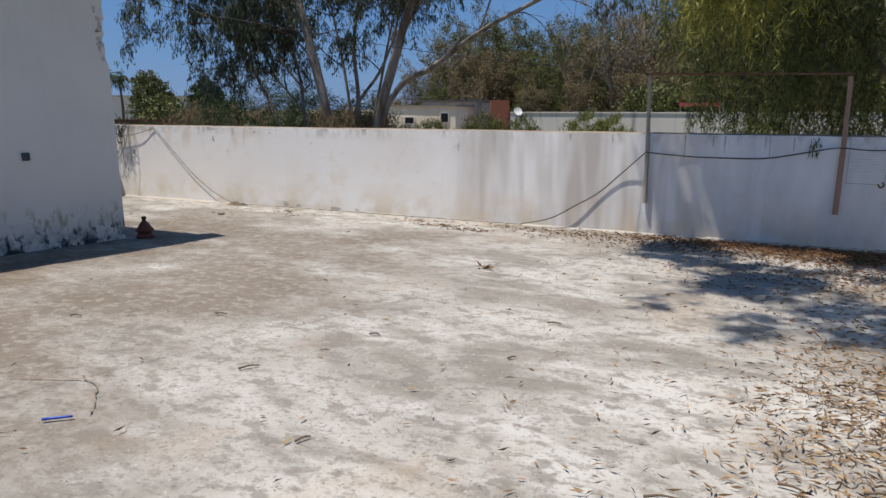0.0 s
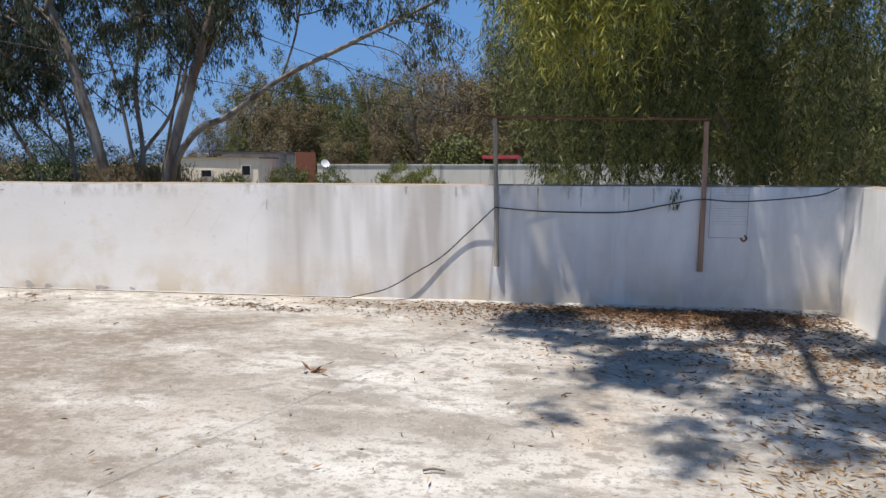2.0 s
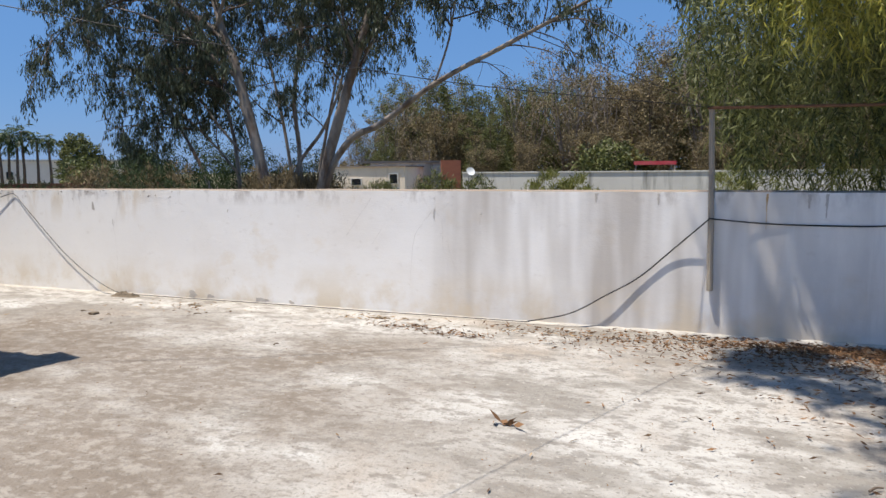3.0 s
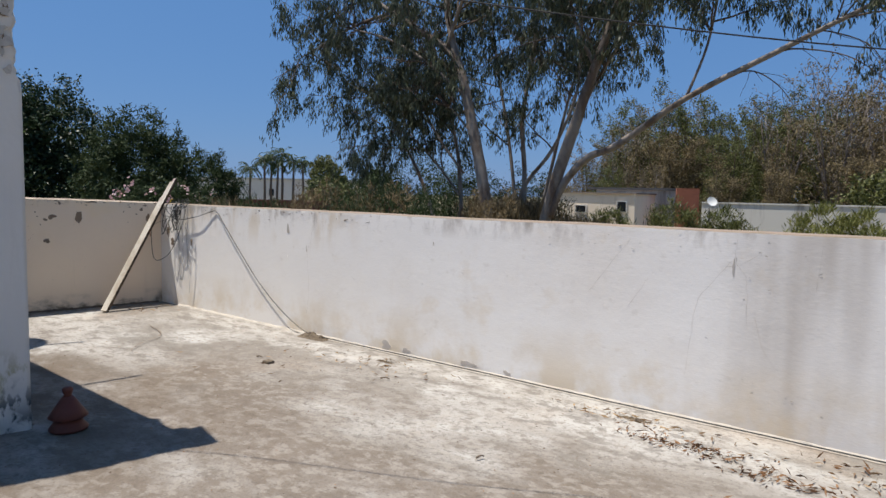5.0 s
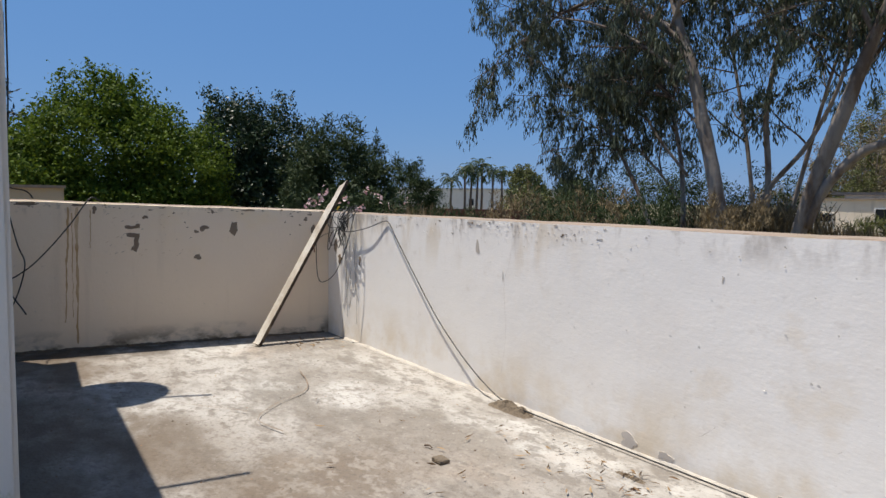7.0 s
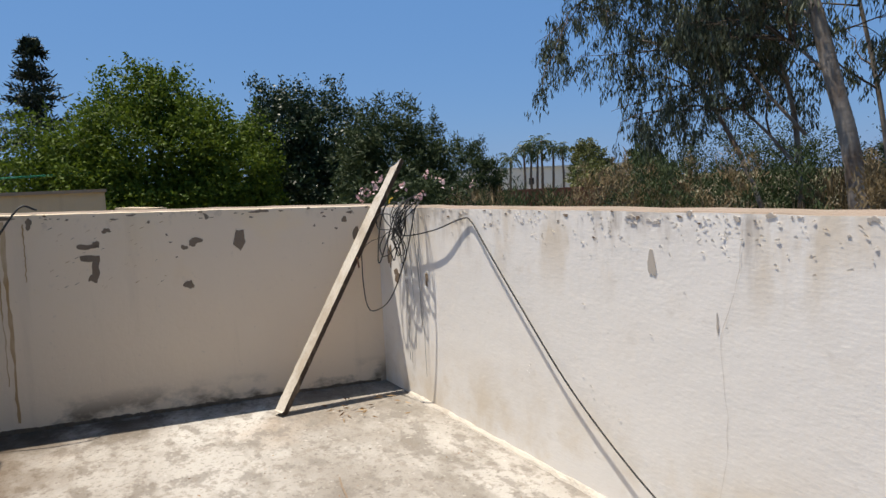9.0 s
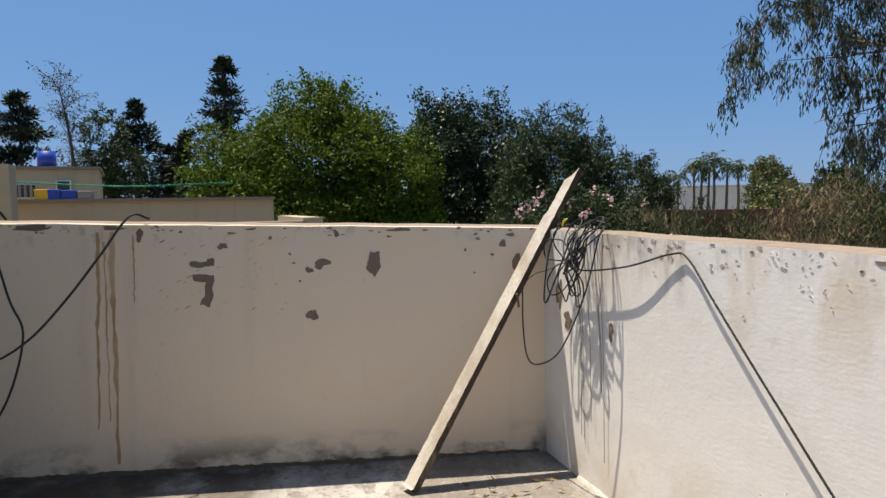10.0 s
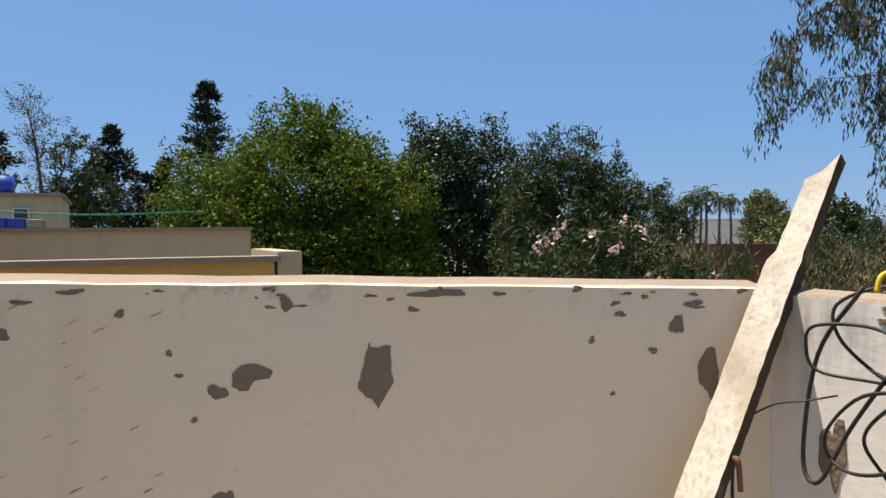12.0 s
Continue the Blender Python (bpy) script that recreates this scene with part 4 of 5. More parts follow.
gum_tree("eucalyptus_tree", "tall eucalyptus with several pale peeling trunks and drooping leaves", [
    ([(-12.5, 23.0, GROUND), (-12.8, 23.0, 0.87), (-13.28, 23.0, 3.09), (-13.89, 23.0, 5.23), (-14.47, 23.0, 5.96), (-15.71, 22.8, 6.8), (-17.4, 22.6, 7.9), (-18.6, 22.3, 8.9)], 0.27, 0.06, 0.62),
    ([(-13.89, 23.0, 5.2), (-14.26, 23.0, 6.26), (-14.7, 23.2, 7.65), (-14.9, 23.4, 9.6), (-15.4, 23.2, 11.4)], 0.16, 0.05, 0.2),
    ([(-16.7, 22.7, 7.3), (-18.0, 22.4, 7.0), (-19.4, 22.2, 6.5), (-20.4, 22.0, 6.1)], 0.07, 0.02, 0.2),
    ([(-11.9, 24.0, GROUND), (-11.34, 24.0, 0.84), (-10.41, 24.0, 3.75), (-9.93, 24.0, 5.12), (-9.47, 24.0, 6.38), (-8.9, 24.0, 8.4), (-8.7, 24.0, 10.6)], 0.27, 0.06, 0.6),
    ([(-11.2, 24.0, 0.9), (-10.85, 24.0, 1.75), (-10.12, 24.0, 2.56), (-9.15, 24.0, 2.95), (-7.34, 24.0, 4.08), (-5.28, 24.0, 5.0), (-3.9, 24.0, 5.6), (-2.0, 24.0, 6.4), (0.2, 24.0, 7.0)], 0.165, 0.035, 0.72),
    ([(-12.9, 25.0, GROUND), (-12.74, 25.0, 1.76), (-12.88, 25.0, 3.87), (-12.52, 25.0, 6.25), (-12.3, 25.0, 8.6)], 0.12, 0.05, 0.6),
    ([(-13.1, 25.0, 0.6), (-12.74, 25.0, 1.79), (-11.75, 25.0, 2.96), (-11.0, 25.0, 4.6), (-10.9, 25.0, 6.4)], 0.10, 0.04, 0.7),
    ([(-15.1, 25.0, GROUND), (-15.3, 25.0, 1.38), (-15.56, 25.0, 3.28), (-16.18, 25.0, 5.03), (-17.3, 25.0, 6.6)], 0.11, 0.04, 0.5),
    ([(-14.6, 24.5, GROUND), (-16.3, 24.5, 1.2), (-17.6, 24.5, 3.4), (-18.7, 24.4, 4.9), (-19.8, 24.2, 5.4)], 0.10, 0.03, 0.4),
    ([(-15.3, 25.0, 1.4), (-16.3, 24.8, 2.6), (-17.6, 24.6, 3.7), (-18.9, 24.4, 3.9)], 0.06, 0.02, 0.2),
    ([(-12.9, 26.0, 0.0), (-12.2, 26.0, 3.0), (-11.8, 26.2, 5.0), (-11.2, 26.3, 7.0)], 0.09, 0.03, 0.3),
    ([(-13.6, 26.0, 0.5), (-14.0, 26.0, 3.2), (-14.6, 26.0, 6.0), (-15.0, 26.0, 8.0)], 0.09, 0.03, 0.25),
    ([(-13.3, 23.0, 3.2), (-14.6, 23.2, 4.3), (-16.2, 23.4, 4.6)], 0.05, 0.02, 0.2),
    ([(-10.41, 24.0, 3.7), (-10.0, 24.3, 4.8), (-9.0, 24.6, 6.5), (-7.6, 24.6, 8.2)], 0.08, 0.03, 0.3),
    ([(-7.34, 24.0, 4.1), (-6.9, 24.1, 5.4), (-6.6, 24.2, 7.2), (-6.0, 24.2, 8.8)], 0.05, 0.02, 0.3),
    ([(-13.6, 23.0, 4.4), (-15.0, 22.6, 5.6), (-16.4, 22.3, 6.4), (-18.0, 22.0, 6.9)], 0.07, 0.03, 0.2),
    ([(-14.9, 24.6, 2.2), (-16.0, 24.4, 3.6), (-16.8, 24.2, 5.2), (-17.2, 24.0, 6.4)], 0.06, 0.02, 0.2),
    ([(-9.93, 24.0, 5.1), (-10.6, 23.8, 6.6), (-11.4, 23.6, 8.0)], 0.08, 0.03, 0.2),
    ([(-14.47, 23.0, 5.9), (-13.6, 22.6, 7.2), (-12.6, 22.4, 8.6)], 0.08, 0.03, 0.1),
    ([(-9.3, 24.0, 6.8), (-8.0, 23.8, 7.4), (-6.4, 23.6, 8.2), (-4.6, 23.6, 8.6)], 0.07, 0.02, 0.2),
], [([(-6.6, 24.0, 4.4), (-5.85, 24.0, 4.63), (-5.2, 24.0, 4.25), (-4.65, 24.0, 3.5)], 0.025), ([(-5.28, 24.0, 5.0), (-4.78, 24.0, 5.03), (-3.77, 24.0, 4.75), (-2.93, 24.0, 4.1)], 0.028),
    ([(-4.6, 24.0, 5.3), (-4.3, 24.0, 5.38), (-3.44, 24.0, 5.0), (-3.0, 24.0, 4.4)], 0.025), ([(-3.9, 24.0, 5.6), (-3.0, 23.9, 5.6), (-2.2, 23.8, 5.2), (-1.4, 23.8, 4.6)], 0.025)],
   5, gum_leaf, (12, 2.2), 20, (0.19, 0.038))


# drooping tree beside the terrace: strands of hanging leaves
def drooping_tree():
    rng, nrng = random.Random(21), np.random.default_rng(21)
    t = thing("drooping_eucalyptus", "large eucalyptus with yellow-green leaf curtains hanging over the parapet", "tree")
    limbs = [([(4.2, 15.5, GROUND), (4.0, 15.2, 0.5), (3.4, 14.6, 3.0), (2.9, 13.8, 5.2), (2.4, 12.6, 6.6)], 0.34, 0.10),
             ([(3.4, 14.6, 3.0), (2.4, 13.9, 4.2), (1.2, 13.0, 5.2), (0.3, 12.0, 5.6)], 0.14, 0.04),
             ([(3.0, 13.9, 5.0), (2.4, 12.0, 5.4), (1.6, 10.4, 5.5), (0.9, 8.8, 5.2)], 0.13, 0.04),
             ([(2.9, 13.8, 5.2), (3.6, 12.2, 5.8), (3.6, 10.2, 5.8), (2.8, 8.4, 5.3)], 0.13, 0.04),
             ([(3.6, 14.8, 2.6), (5.2, 13.6, 4.2), (6.8, 12.4, 5.0)], 0.14, 0.05),
             ([(2.4, 12.6, 6.6), (1.6, 11.0, 8.0), (0.8, 9.2, 8.9), (0.2, 7.4, 9.2), (-0.1, 6.0, 9.2)], 0.10, 0.03),
             ([(1.6, 11.0, 8.0), (0.2, 10.2, 8.8), (-1.2, 8.8, 9.1)], 0.06, 0.02),
             ([(4.5, 15.9, 0.0), (3.2, 13.2, 1.6), (2.0, 12.4, 3.0), (1.5, 12.0, 4.4)], 0.06, 0.03)]
    for pts, r0, r1 in limbs:
        v, f = tube_data(smooth_line(pts, 5), r0, r1, 8, rough=0.06, rng=rng)
        mesh_object("trunk" if r0 > 0.2 else "limb", v, f, bark_pale, t, True)

    def curtain(nm, n, xr, yr, topz, botz, leaf_mat, seed, per_m=26, lw=(0.13, 0.017), loose=0.7):
        places, dirs = [], []
        for k in range(n):
            if k % 6 == 0:
                mx, my, low = rng.uniform(*xr), rng.uniform(*yr), abs(rng.gauss(0, 0.35))
            x, y = mx + rng.gauss(0, 0.075), my + rng.gauss(0, 0.075)
            z1 = topz(x, y) + rng.uniform(-0.3, 0.4)
            z0 = botz(x, y) + low + abs(rng.gauss(0, 0.22))
            if z1 - z0 < 0.3:
                continue
            m = int((z1 - z0) * per_m)
            z = np.linspace(z1, z0, m)
            sway = np.cumsum(nrng.normal(size=(m, 2)) * 0.016, axis=0)
            places.append(np.column_stack([x + sway[:, 0], y + sway[:, 1], z]))
            d = nrng.normal(size=(m, 3)) * loose
            d[:, 2] -= 1.0
            dirs.append(d)
        places, dirs = np.concatenate(places), np.concatenate(dirs)
        leaf_mesh(nm, places, dirs, lw[0], lw[1], leaf_mat, t, seed)
    # behind the parapet: deep green with the crown's inner shade in its colour, down to below its top
    edge = lambda x: max(0.0, 0.75 - (x - 0.2)) * 1.7
    curtain("hanging_leaves", 700, (-0.1, 7.0), (12.0, 15.0), lambda x, y: 5.2 - 0.5 * abs(x - 3), lambda x, y: 0.45 + edge(x), gum_leaf_shaded, 1, 34, (0.14, 0.015))
    curtain("hanging_leaves", 240, (0.2, 4.2), (11.35, 12.2), lambda x, y: 4.6, lambda x, y: 1.1 + edge(x) + 0.4 * abs(math.sin(x * 4)), gum_leaf_shaded, 2, 34, (0.13, 0.014))
    # front curtain over the beam, its sunlight put into the yellow leaf colour
    curtain("hanging_leaves", 330, (0.35, 1.75), (10.2, 11.2), lambda x, y: 4.8, lambda x, y: 1.75 + 0.7 * abs(math.sin(x * 5.3)) + 0.35 * abs(x - 1.2), gum_leaf_lit, 3, 36, (0.12, 0.013))
    curtain("hanging_leaves", 150, (1.7, 4.2), (10.4, 11.4), lambda x, y: 4.9, lambda x, y: 2.35 + 0.6 * abs(math.sin(x * 3.7)), gum_leaf_shaded, 4, 34, (0.13, 0.014))
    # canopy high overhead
    curtain("canopy", 170, (-0.8, 1.6), (9.0, 10.1), lambda x, y: 9.5, lambda x, y: 8.8, gum_leaf_lit, 7, 30, (0.17, 0.04), 1.6)
    curtain("canopy", 170, (-1.3, 1.0), (5.5, 6.7), lambda x, y: 9.4, lambda x, y: 8.75 + 0.2 * math.sin(x * 3.1) * math.sin(y * 2.7), gum_leaf_lit, 6, 30, (0.17, 0.04), 1.6)
    curtain("canopy", 1900, (-2.1, 2.0), (5.8, 9.9), lambda x, y: 9.3 + 0.6 * math.sin(x * 2.9 + 1) * math.sin(y * 2.3), lambda x, y: 8.6 + 0.3 * math.sin(x * 2.3) * math.sin(y * 2.1) + max(0, -0.2 - x) * max(0, 7.3 - y) * 0.35, gum_leaf_lit, 5, 30, (0.17, 0.04), 1.6)
    return t


drooping_tree()


def bush_tree(name, label, at, lobes, n, leaf, leaf_mat, seed, droop=0.1, bark=bark_dark, trunk=0.16, shoots=0, category="tree"):
    """A broad-leaved tree: a trunk with limbs up into each lobe, and a crown of leaves in lumpy lobes."""
    rng, nrng = random.Random(seed), np.random.default_rng(seed)
    t = thing(name, label, category, at)
    tv, tf = [], []
    tube_data([Vector((0, 0, 0)), Vector((0.1, 0, lobes[0][0][2] * 0.4)), Vector((0.05, 0.1, lobes[0][0][2] * 0.8))], trunk, trunk * 0.6, 8, tv, tf, 0.05, rng)
    for c, r in lobes:
        tube_data(smooth_line([(0.05, 0, lobes[0][0][2] * 0.35), Vector(c) * 0.6 + Vector((0, 0, -0.1)), c], 4), trunk * 0.5, 0.03, 6, tv, tf)
    mesh_object("trunk", tv, tf, bark, t, True)
    vol = sum(r[0] * r[1] * r[2] for c, r in lobes)
    pl = []
    for c, r in lobes:
        m = int(n * r[0] * r[1] * r[2] / vol / 30) + 1
        clumps = in_ellipsoid(m, c, r, nrng, 0.6, 0.2)
        size = np.repeat(nrng.uniform(0.5, 1.25, (m, 1)), 30, axis=0)
        pl.append(np.repeat(clumps, 30, axis=0) + np.clip(nrng.normal(size=(m * 30, 3)), -1.7, 1.7) * size * min(r) * np.array([0.13, 0.13, 0.10]))
    for k in range(shoots):
        c, r = lobes[rng.randrange(len(lobes))]
        a = rng.uniform(0, 6.28)
        q = Vector(c) + Vector((r[0] * 0.6 * math.cos(a), r[1] * 0.6 * math.sin(a), r[2] * 0.75))
        hgt = rng.uniform(0.5, 1.2) * r[2] * 0.45
        zz = nrng.random((60, 1))
        pl.append(np.array(q) + np.hstack([nrng.normal(size=(60, 2)) * 0.14 * (1.2 - zz), zz * hgt]))
    pl = np.concatenate(pl)
    leaf_mesh("crown", pl, leaf_dirs(len(pl), droop, nrng), leaf[0], leaf[1], leaf_mat, t, seed)
    return t


bush_tree("green_tree", "bright green broad-leaved tree behind the neighbour's roof", (-34.3, 12.2, GROUND), [((0, 0.2, 6.2), (2.6, 3.0, 3.3)), ((0, -3.0, 5.2), (2.2, 2.2, 2.6)), ((0, 3.0, 5.2), (2.2, 2.2, 2.7)), ((1.2, -1.0, 3.6), (2.4, 3.8, 2.4)), ((0.5, 0.4, 8.2), (1.4, 1.3, 1.4)), ((1.0, 3.2, 3.2), (2, 2, 2))], 110000, (0.17, 0.085), lime_leaf, 31, 0.15, shoots=26)
bush_tree("dark_tree", "dense dark glossy-leaved tree", (-36.6, 19.2, GROUND), [((0, -0.9, 6.8), (2.2, 1.9, 2.8)), ((0, 1.2, 6.6), (2.2, 1.9, 2.9)), ((0.5, 0, 4.2), (2.6, 3.0, 2.8))], 60000, (0.18, 0.085), dark_leaf, 32, 0.1, shoots=10)
bush_tree("olive_tree", "grey-green olive tree with fine leaves", (-24.6, 18.3, GROUND), [((0, 0, 5.0), (1.4, 1.5, 2.3)), ((0, -1.0, 4.6), (1.2, 1.0, 1.9)), ((0.1, 1.1, 4.5), (1.2, 1.0, 2.0)), ((0.3, 0.2, 3.0), (1.7, 1.9, 1.9))], 56000, (0.18, 0.04), olive_leaf, 33, -0.25, shoots=20)
ole = bush_tree("oleander_bush", "oleander bush with pale pink blossoms behind the parapet", (-18.9, 15.9, GROUND), [((0, 0, 3.4), (1.1, 1.4, 1.6)), ((0.2, -1.3, 3.1), (1.0, 0.9, 1.3)), ((0.3, 1.3, 3.0), (1.0, 1.0, 1.3))], 20000, (0.17, 0.035), olive_leaf, 34, -0.2, trunk=0.1, category="bush")
nr = np.random.default_rng(8)
fl = in_ellipsoid(46, (0.3, 0.2, 3.4), (1.2, 2.1, 1.6), nr, 0.9, 0.1)
fl = around(fl, 9, 0.06, nr)
leaf_mesh("blossoms", fl, nr.normal(size=fl.shape), 0.10, 0.08, flower_mat, ole, 9)
bush_tree("olive_tree", "grey-green olive tree with fine leaves", (-27.3, 22.9, GROUND), [((0, 0, 4.4), (1.2, 1.0, 1.8)), ((0, 0.9, 3.6), (1.0, 0.9, 1.5))], 14000, (0.18, 0.04), olive_leaf, 35, -0.25, shoots=8)
bush_tree("round_green_tree", "distant round green tree beside the palms", (-72.6, 69.4, GROUND), [((0, 0, 7.0), (2.0, 2.0, 2.4)), ((0.9, 1.0, 5.2), (2, 2, 2)), ((-0.6, -0.8, 4.8), (1.8, 1.8, 1.8))], 15000, (0.3, 0.16), wood_leaf_green, 36)
bush_tree("round_green_tree", "distant round green tree beside the palms", (-52.0, 58.0, GROUND), [((0, 0, 5.4), (1.6, 1.6, 2.2)), ((0.9, 1.2, 4.2), (1.6, 1.6, 1.8))], 6000, (0.36, 0.2), olive_leaf, 37)
for k, (x, y, s) in enumerate(((-42.0, 42.4, 0.72), (-47.0, 46.6, 0.74), (-38.5, 40.5, 0.66))):
    tr = bush_tree("round_green_tree", "round green tree beyond the garden wall", (x, y, GROUND), [((0, 0, 5.4 * s), (1.5, 1.5, 1.9)), ((0.9, 0.8, 4.2 * s), (1.4, 1.4, 1.6))], 5000, (0.3, 0.17), olive_leaf if k == 1 else wood_leaf_green, 40 + k)
for k, (x, y, r, h) in enumerate(((-21.0, 27.0, 1.6, 5.2), (-19.6, 28.0, 1.7, 6.0), (-17.8, 27.6, 1.7, 5.6), (-23.4, 27.4, 1.4, 4.6), (-16.0, 27.2, 1.5, 5.3), (-14.2, 28.0, 1.4, 5.2), (-25.5, 29.8, 1.5, 4.2))):
    bush_tree("dark_shrub", "dark green shrub under the eucalyptus", (x, y, GROUND), [((0, 0, h * 0.75), (r, r, h * 0.32)), ((0.5, -0.3, h * 0.5), (r * 1.1, r, h * 0.3))], 13000, (0.11, 0.036), dark_leaf if k % 2 else olive_leaf, 50 + k, category="shrub", trunk=0.08)
for k, (x, y, r, h) in enumerate(((-11.4, 35.2, 1.2, 4.3), (-9.4, 35.8, 1.1, 4.0), (-5.2, 30.7, 1.0, 4.2), (-3.9, 30.8, 0.9, 4.1), (-14.0, 34.4, 1.0, 3.9), (1.7, 34.0, 1.0, 4.4))):
    bush_tree("weedy_bush", "yellow-green weedy bush before the boundary wall", (x, y, GROUND), [((0, 0, h * 0.72), (r, r, h * 0.34))], 3600, (0.26, 0.035), reed_leaf if k in (2, 3, 5) else wood_leaf_green, 60 + k, -0.55, category="bush", trunk=0.05)
bush_tree("green_shrub", "light green shrub before the woods", (-5.0, 52.0, GROUND), [((0, 0, 4.6), (2.6, 2.2, 2.0)), ((1.2, 0.4, 3.4), (2.2, 2, 1.8))], 9000, (0.3, 0.12), wood_leaf_green, 70, category="shrub")


for k, (x, y, top) in enumerate(((-14.2, 16.1, 1.12), (-13.5, 17.0, 1.42), (-12.9, 17.6, 1.52), (-16.2, 20.6, 1.45), (-14.8, 21.8, 1.50), (-12.3, 18.2, 1.50), (-11.4, 18.6, 1.55), (-15.8, 18.0, 1.05), (-17.6, 17.6, 1.0), (-10.2, 19.6, 1.3))):
    h = top - GROUND
    bush_tree("dry_bush", "dry brown-green twiggy bush behind the parapet", (x, y, GROUND), [((0, 0, h * 0.70), (0.85, 0.7, h * 0.30)), ((0.3, -0.2, h * 0.45), (1.0, 0.8, h * 0.3))], 7000, (0.13, 0.018), weed_leaf if k % 2 else olive_leaf, 170 + k, -0.55, category="bush", trunk=0.04, shoots=14)


def weeds(name, label, spots, n, h, mat, seed):
    """Dry stalks and grass as one stuff object."""
    nrng = np.random.default_rng(seed)
    pl, dr = [], []
    for x, y, r, z in spots:
        p = np.column_stack([x + nrng.normal(size=n) * r, y + nrng.normal(size=n) * r * 0.5, np.full(n, z) + nrng.uniform(-0.6, 0.35, n) * h])
        pl.append(p)
        d = nrng.normal(size=(n, 3)) * 0.35
        d[:, 2] += 1
        dr.append(d)
    return tagged(leaf_mesh(name, np.concatenate(pl), np.concatenate(dr), h * 0.5, 0.03, mat, None, seed), label, "weeds", kind="stuff")


weeds("dry_weeds", "dry reddish-brown weeds and stalks behind the parapet", [(-14.0 + 0.5 * k, 24.6 + 0.5 * (k % 3), 0.5, 0.75 if k < 5 else 0.2) for k in range(8)] + [(-19.0 + 1.0 * k, 21.0 + 0.4 * (k % 2), 0.7, 0.0) for k in range(7)] + [(-20.5, 18.5, 0.8, 0.55), (-21.5, 19.5, 0.8, 0.6)], 500, 1.0, weed_leaf, 5)


def fir(name, label, at, h, r, n, seed, mat=fir_leaf, ragged=0.35):
    """A conifer: a straight trunk and tiers of drooping boughs with needles."""
    rng, nrng = random.Random(seed), np.random.default_rng(seed)
    t = thing(name, label, "tree", at)
    v, f = tube_data([Vector((0, 0, 0)), Vector((0.05, 0, h * 0.5)), Vector((0, 0, h))], 0.02 * h + 0.05, 0.02, 8)
    pl = []
    bv, bf = v, f
    tiers = int(h * 2.0)
    for i in range(tiers):
        u = (i + rng.random()) / tiers
        z = h * (0.12 + 0.86 * u)
        rr = 1.25 * r * (1 - u) ** 0.75 * rng.uniform(1 - ragged, 1.15) + 0.12
        for k in range(6):
            a = rng.uniform(0, 6.28)
            tip = Vector((math.cos(a) * rr, math.sin(a) * rr, z + rr * rng.uniform(-0.15, 0.25)))
            tube_data([Vector((0, 0, z)), tip], 0.03, 0.01, 4, bv, bf)
            s = nrng.random((max(8, int(n / tiers / 7)), 1)) ** 0.7
            p = np.array([0, 0, z]) * (1 - s) + np.array(tuple(tip)) * s + nrng.normal(size=(len(s), 3)) * np.array([0.04 + 0.06 * rr, 0.04 + 0.06 * rr, 0.05 + 0.05 * rr])
            pl.append(p)
    mesh_object("trunk", bv, bf, bark_dark, t)
    pl = np.concatenate(pl)
    d = nrng.normal(size=pl.shape)
    d[:, 0:2] += pl[:, 0:2]
    d[:, 2] += 0.5
    leaf_mesh("needles", pl, d, 0.40, 0.11, mat, t, seed)
    return t


for x, y, h, r, n, s in ((-52.1, 8.1, 14.6, 2.7, 9000, 1), (-51.6, 2.8, 11.5, 3.0, 9000, 2), (-50.3, -3.2, 11.7, 3.0, 9000, 3), (-52.0, 5.6, 9.8, 2.0, 5000, 4), (-53.5, 4.4, 9.0, 2.4, 5000, 5), (-53.0, -6.4, 8.0, 2.2, 4000, 6), (-54.0, 10.8, 10, 2.2, 3600, 7), (-55.0, 0.6, 8.2, 2.2, 3600, 8)):
    fir("fir_tree", "dark conifer rising behind the houses", (x, y, GROUND), h, r, n, 80 + s)
bare = thing("bare_tree", "thin half-bare tree with a few grey leaves", "tree", (-46.1, 0.35, GROUND))
rbt, nbt = random.Random(95), np.random.default_rng(95)
stem = smooth_line([(0, 0.1, 0), (0, 0.15, 5), (0.1, 0.0, 8.4), (0.1, -0.4, 11.2)], 5)
bare_v, bare_f = tube_data(stem, 0.16, 0.03, 7)
bare_tips = []
for q, qr in branch_out(rbt, stem, 0.030, 34, 1.35, 0.0, up=0.25, from_=0.45):
    tube_data(q, qr, 0.012, 4, bare_v, bare_f)
    for c, cr in branch_out(rbt, q, 0.012, 6, 0.8, 0.02, up=0.1, from_=0.2):
        tube_data(c, 0.013, 0.007, 3, bare_v, bare_f)
        bare_tips += [tuple(v) for v in c[2:]]
mesh_object("trunk", bare_v, bare_f, bark_dark, bare, True)
bare_pl = around(np.array(bare_tips)[nbt.integers(0, len(bare_tips), 700)], 1, 0.1, nbt)
leaf_mesh("leaves", bare_pl, leaf_dirs(len(bare_pl), 0.3, nbt), 0.2, 0.06, olive_leaf, bare, 95)
bush_tree("hazy_tree", "grey-green leafy tree beside the conifers", (-48.6, 1.5, GROUND), [((0, 0, 8.4), (1.3, 1.3, 2.2)), ((0, 0.8, 6.8), (1.4, 1.4, 1.8)), ((0, -0.6, 6.4), (1.4, 1.4, 1.8))], 6000, (0.26, 0.08), olive_leaf, 96)
bush_tree("hazy_tree", "grey-green leafy tree beside the conifers", (-50.5, -6.5, GROUND), [((0, 0, 6.4), (2.3, 2.6, 1.6))], 5000, (0.3, 0.09), wood_leaf_green, 97)


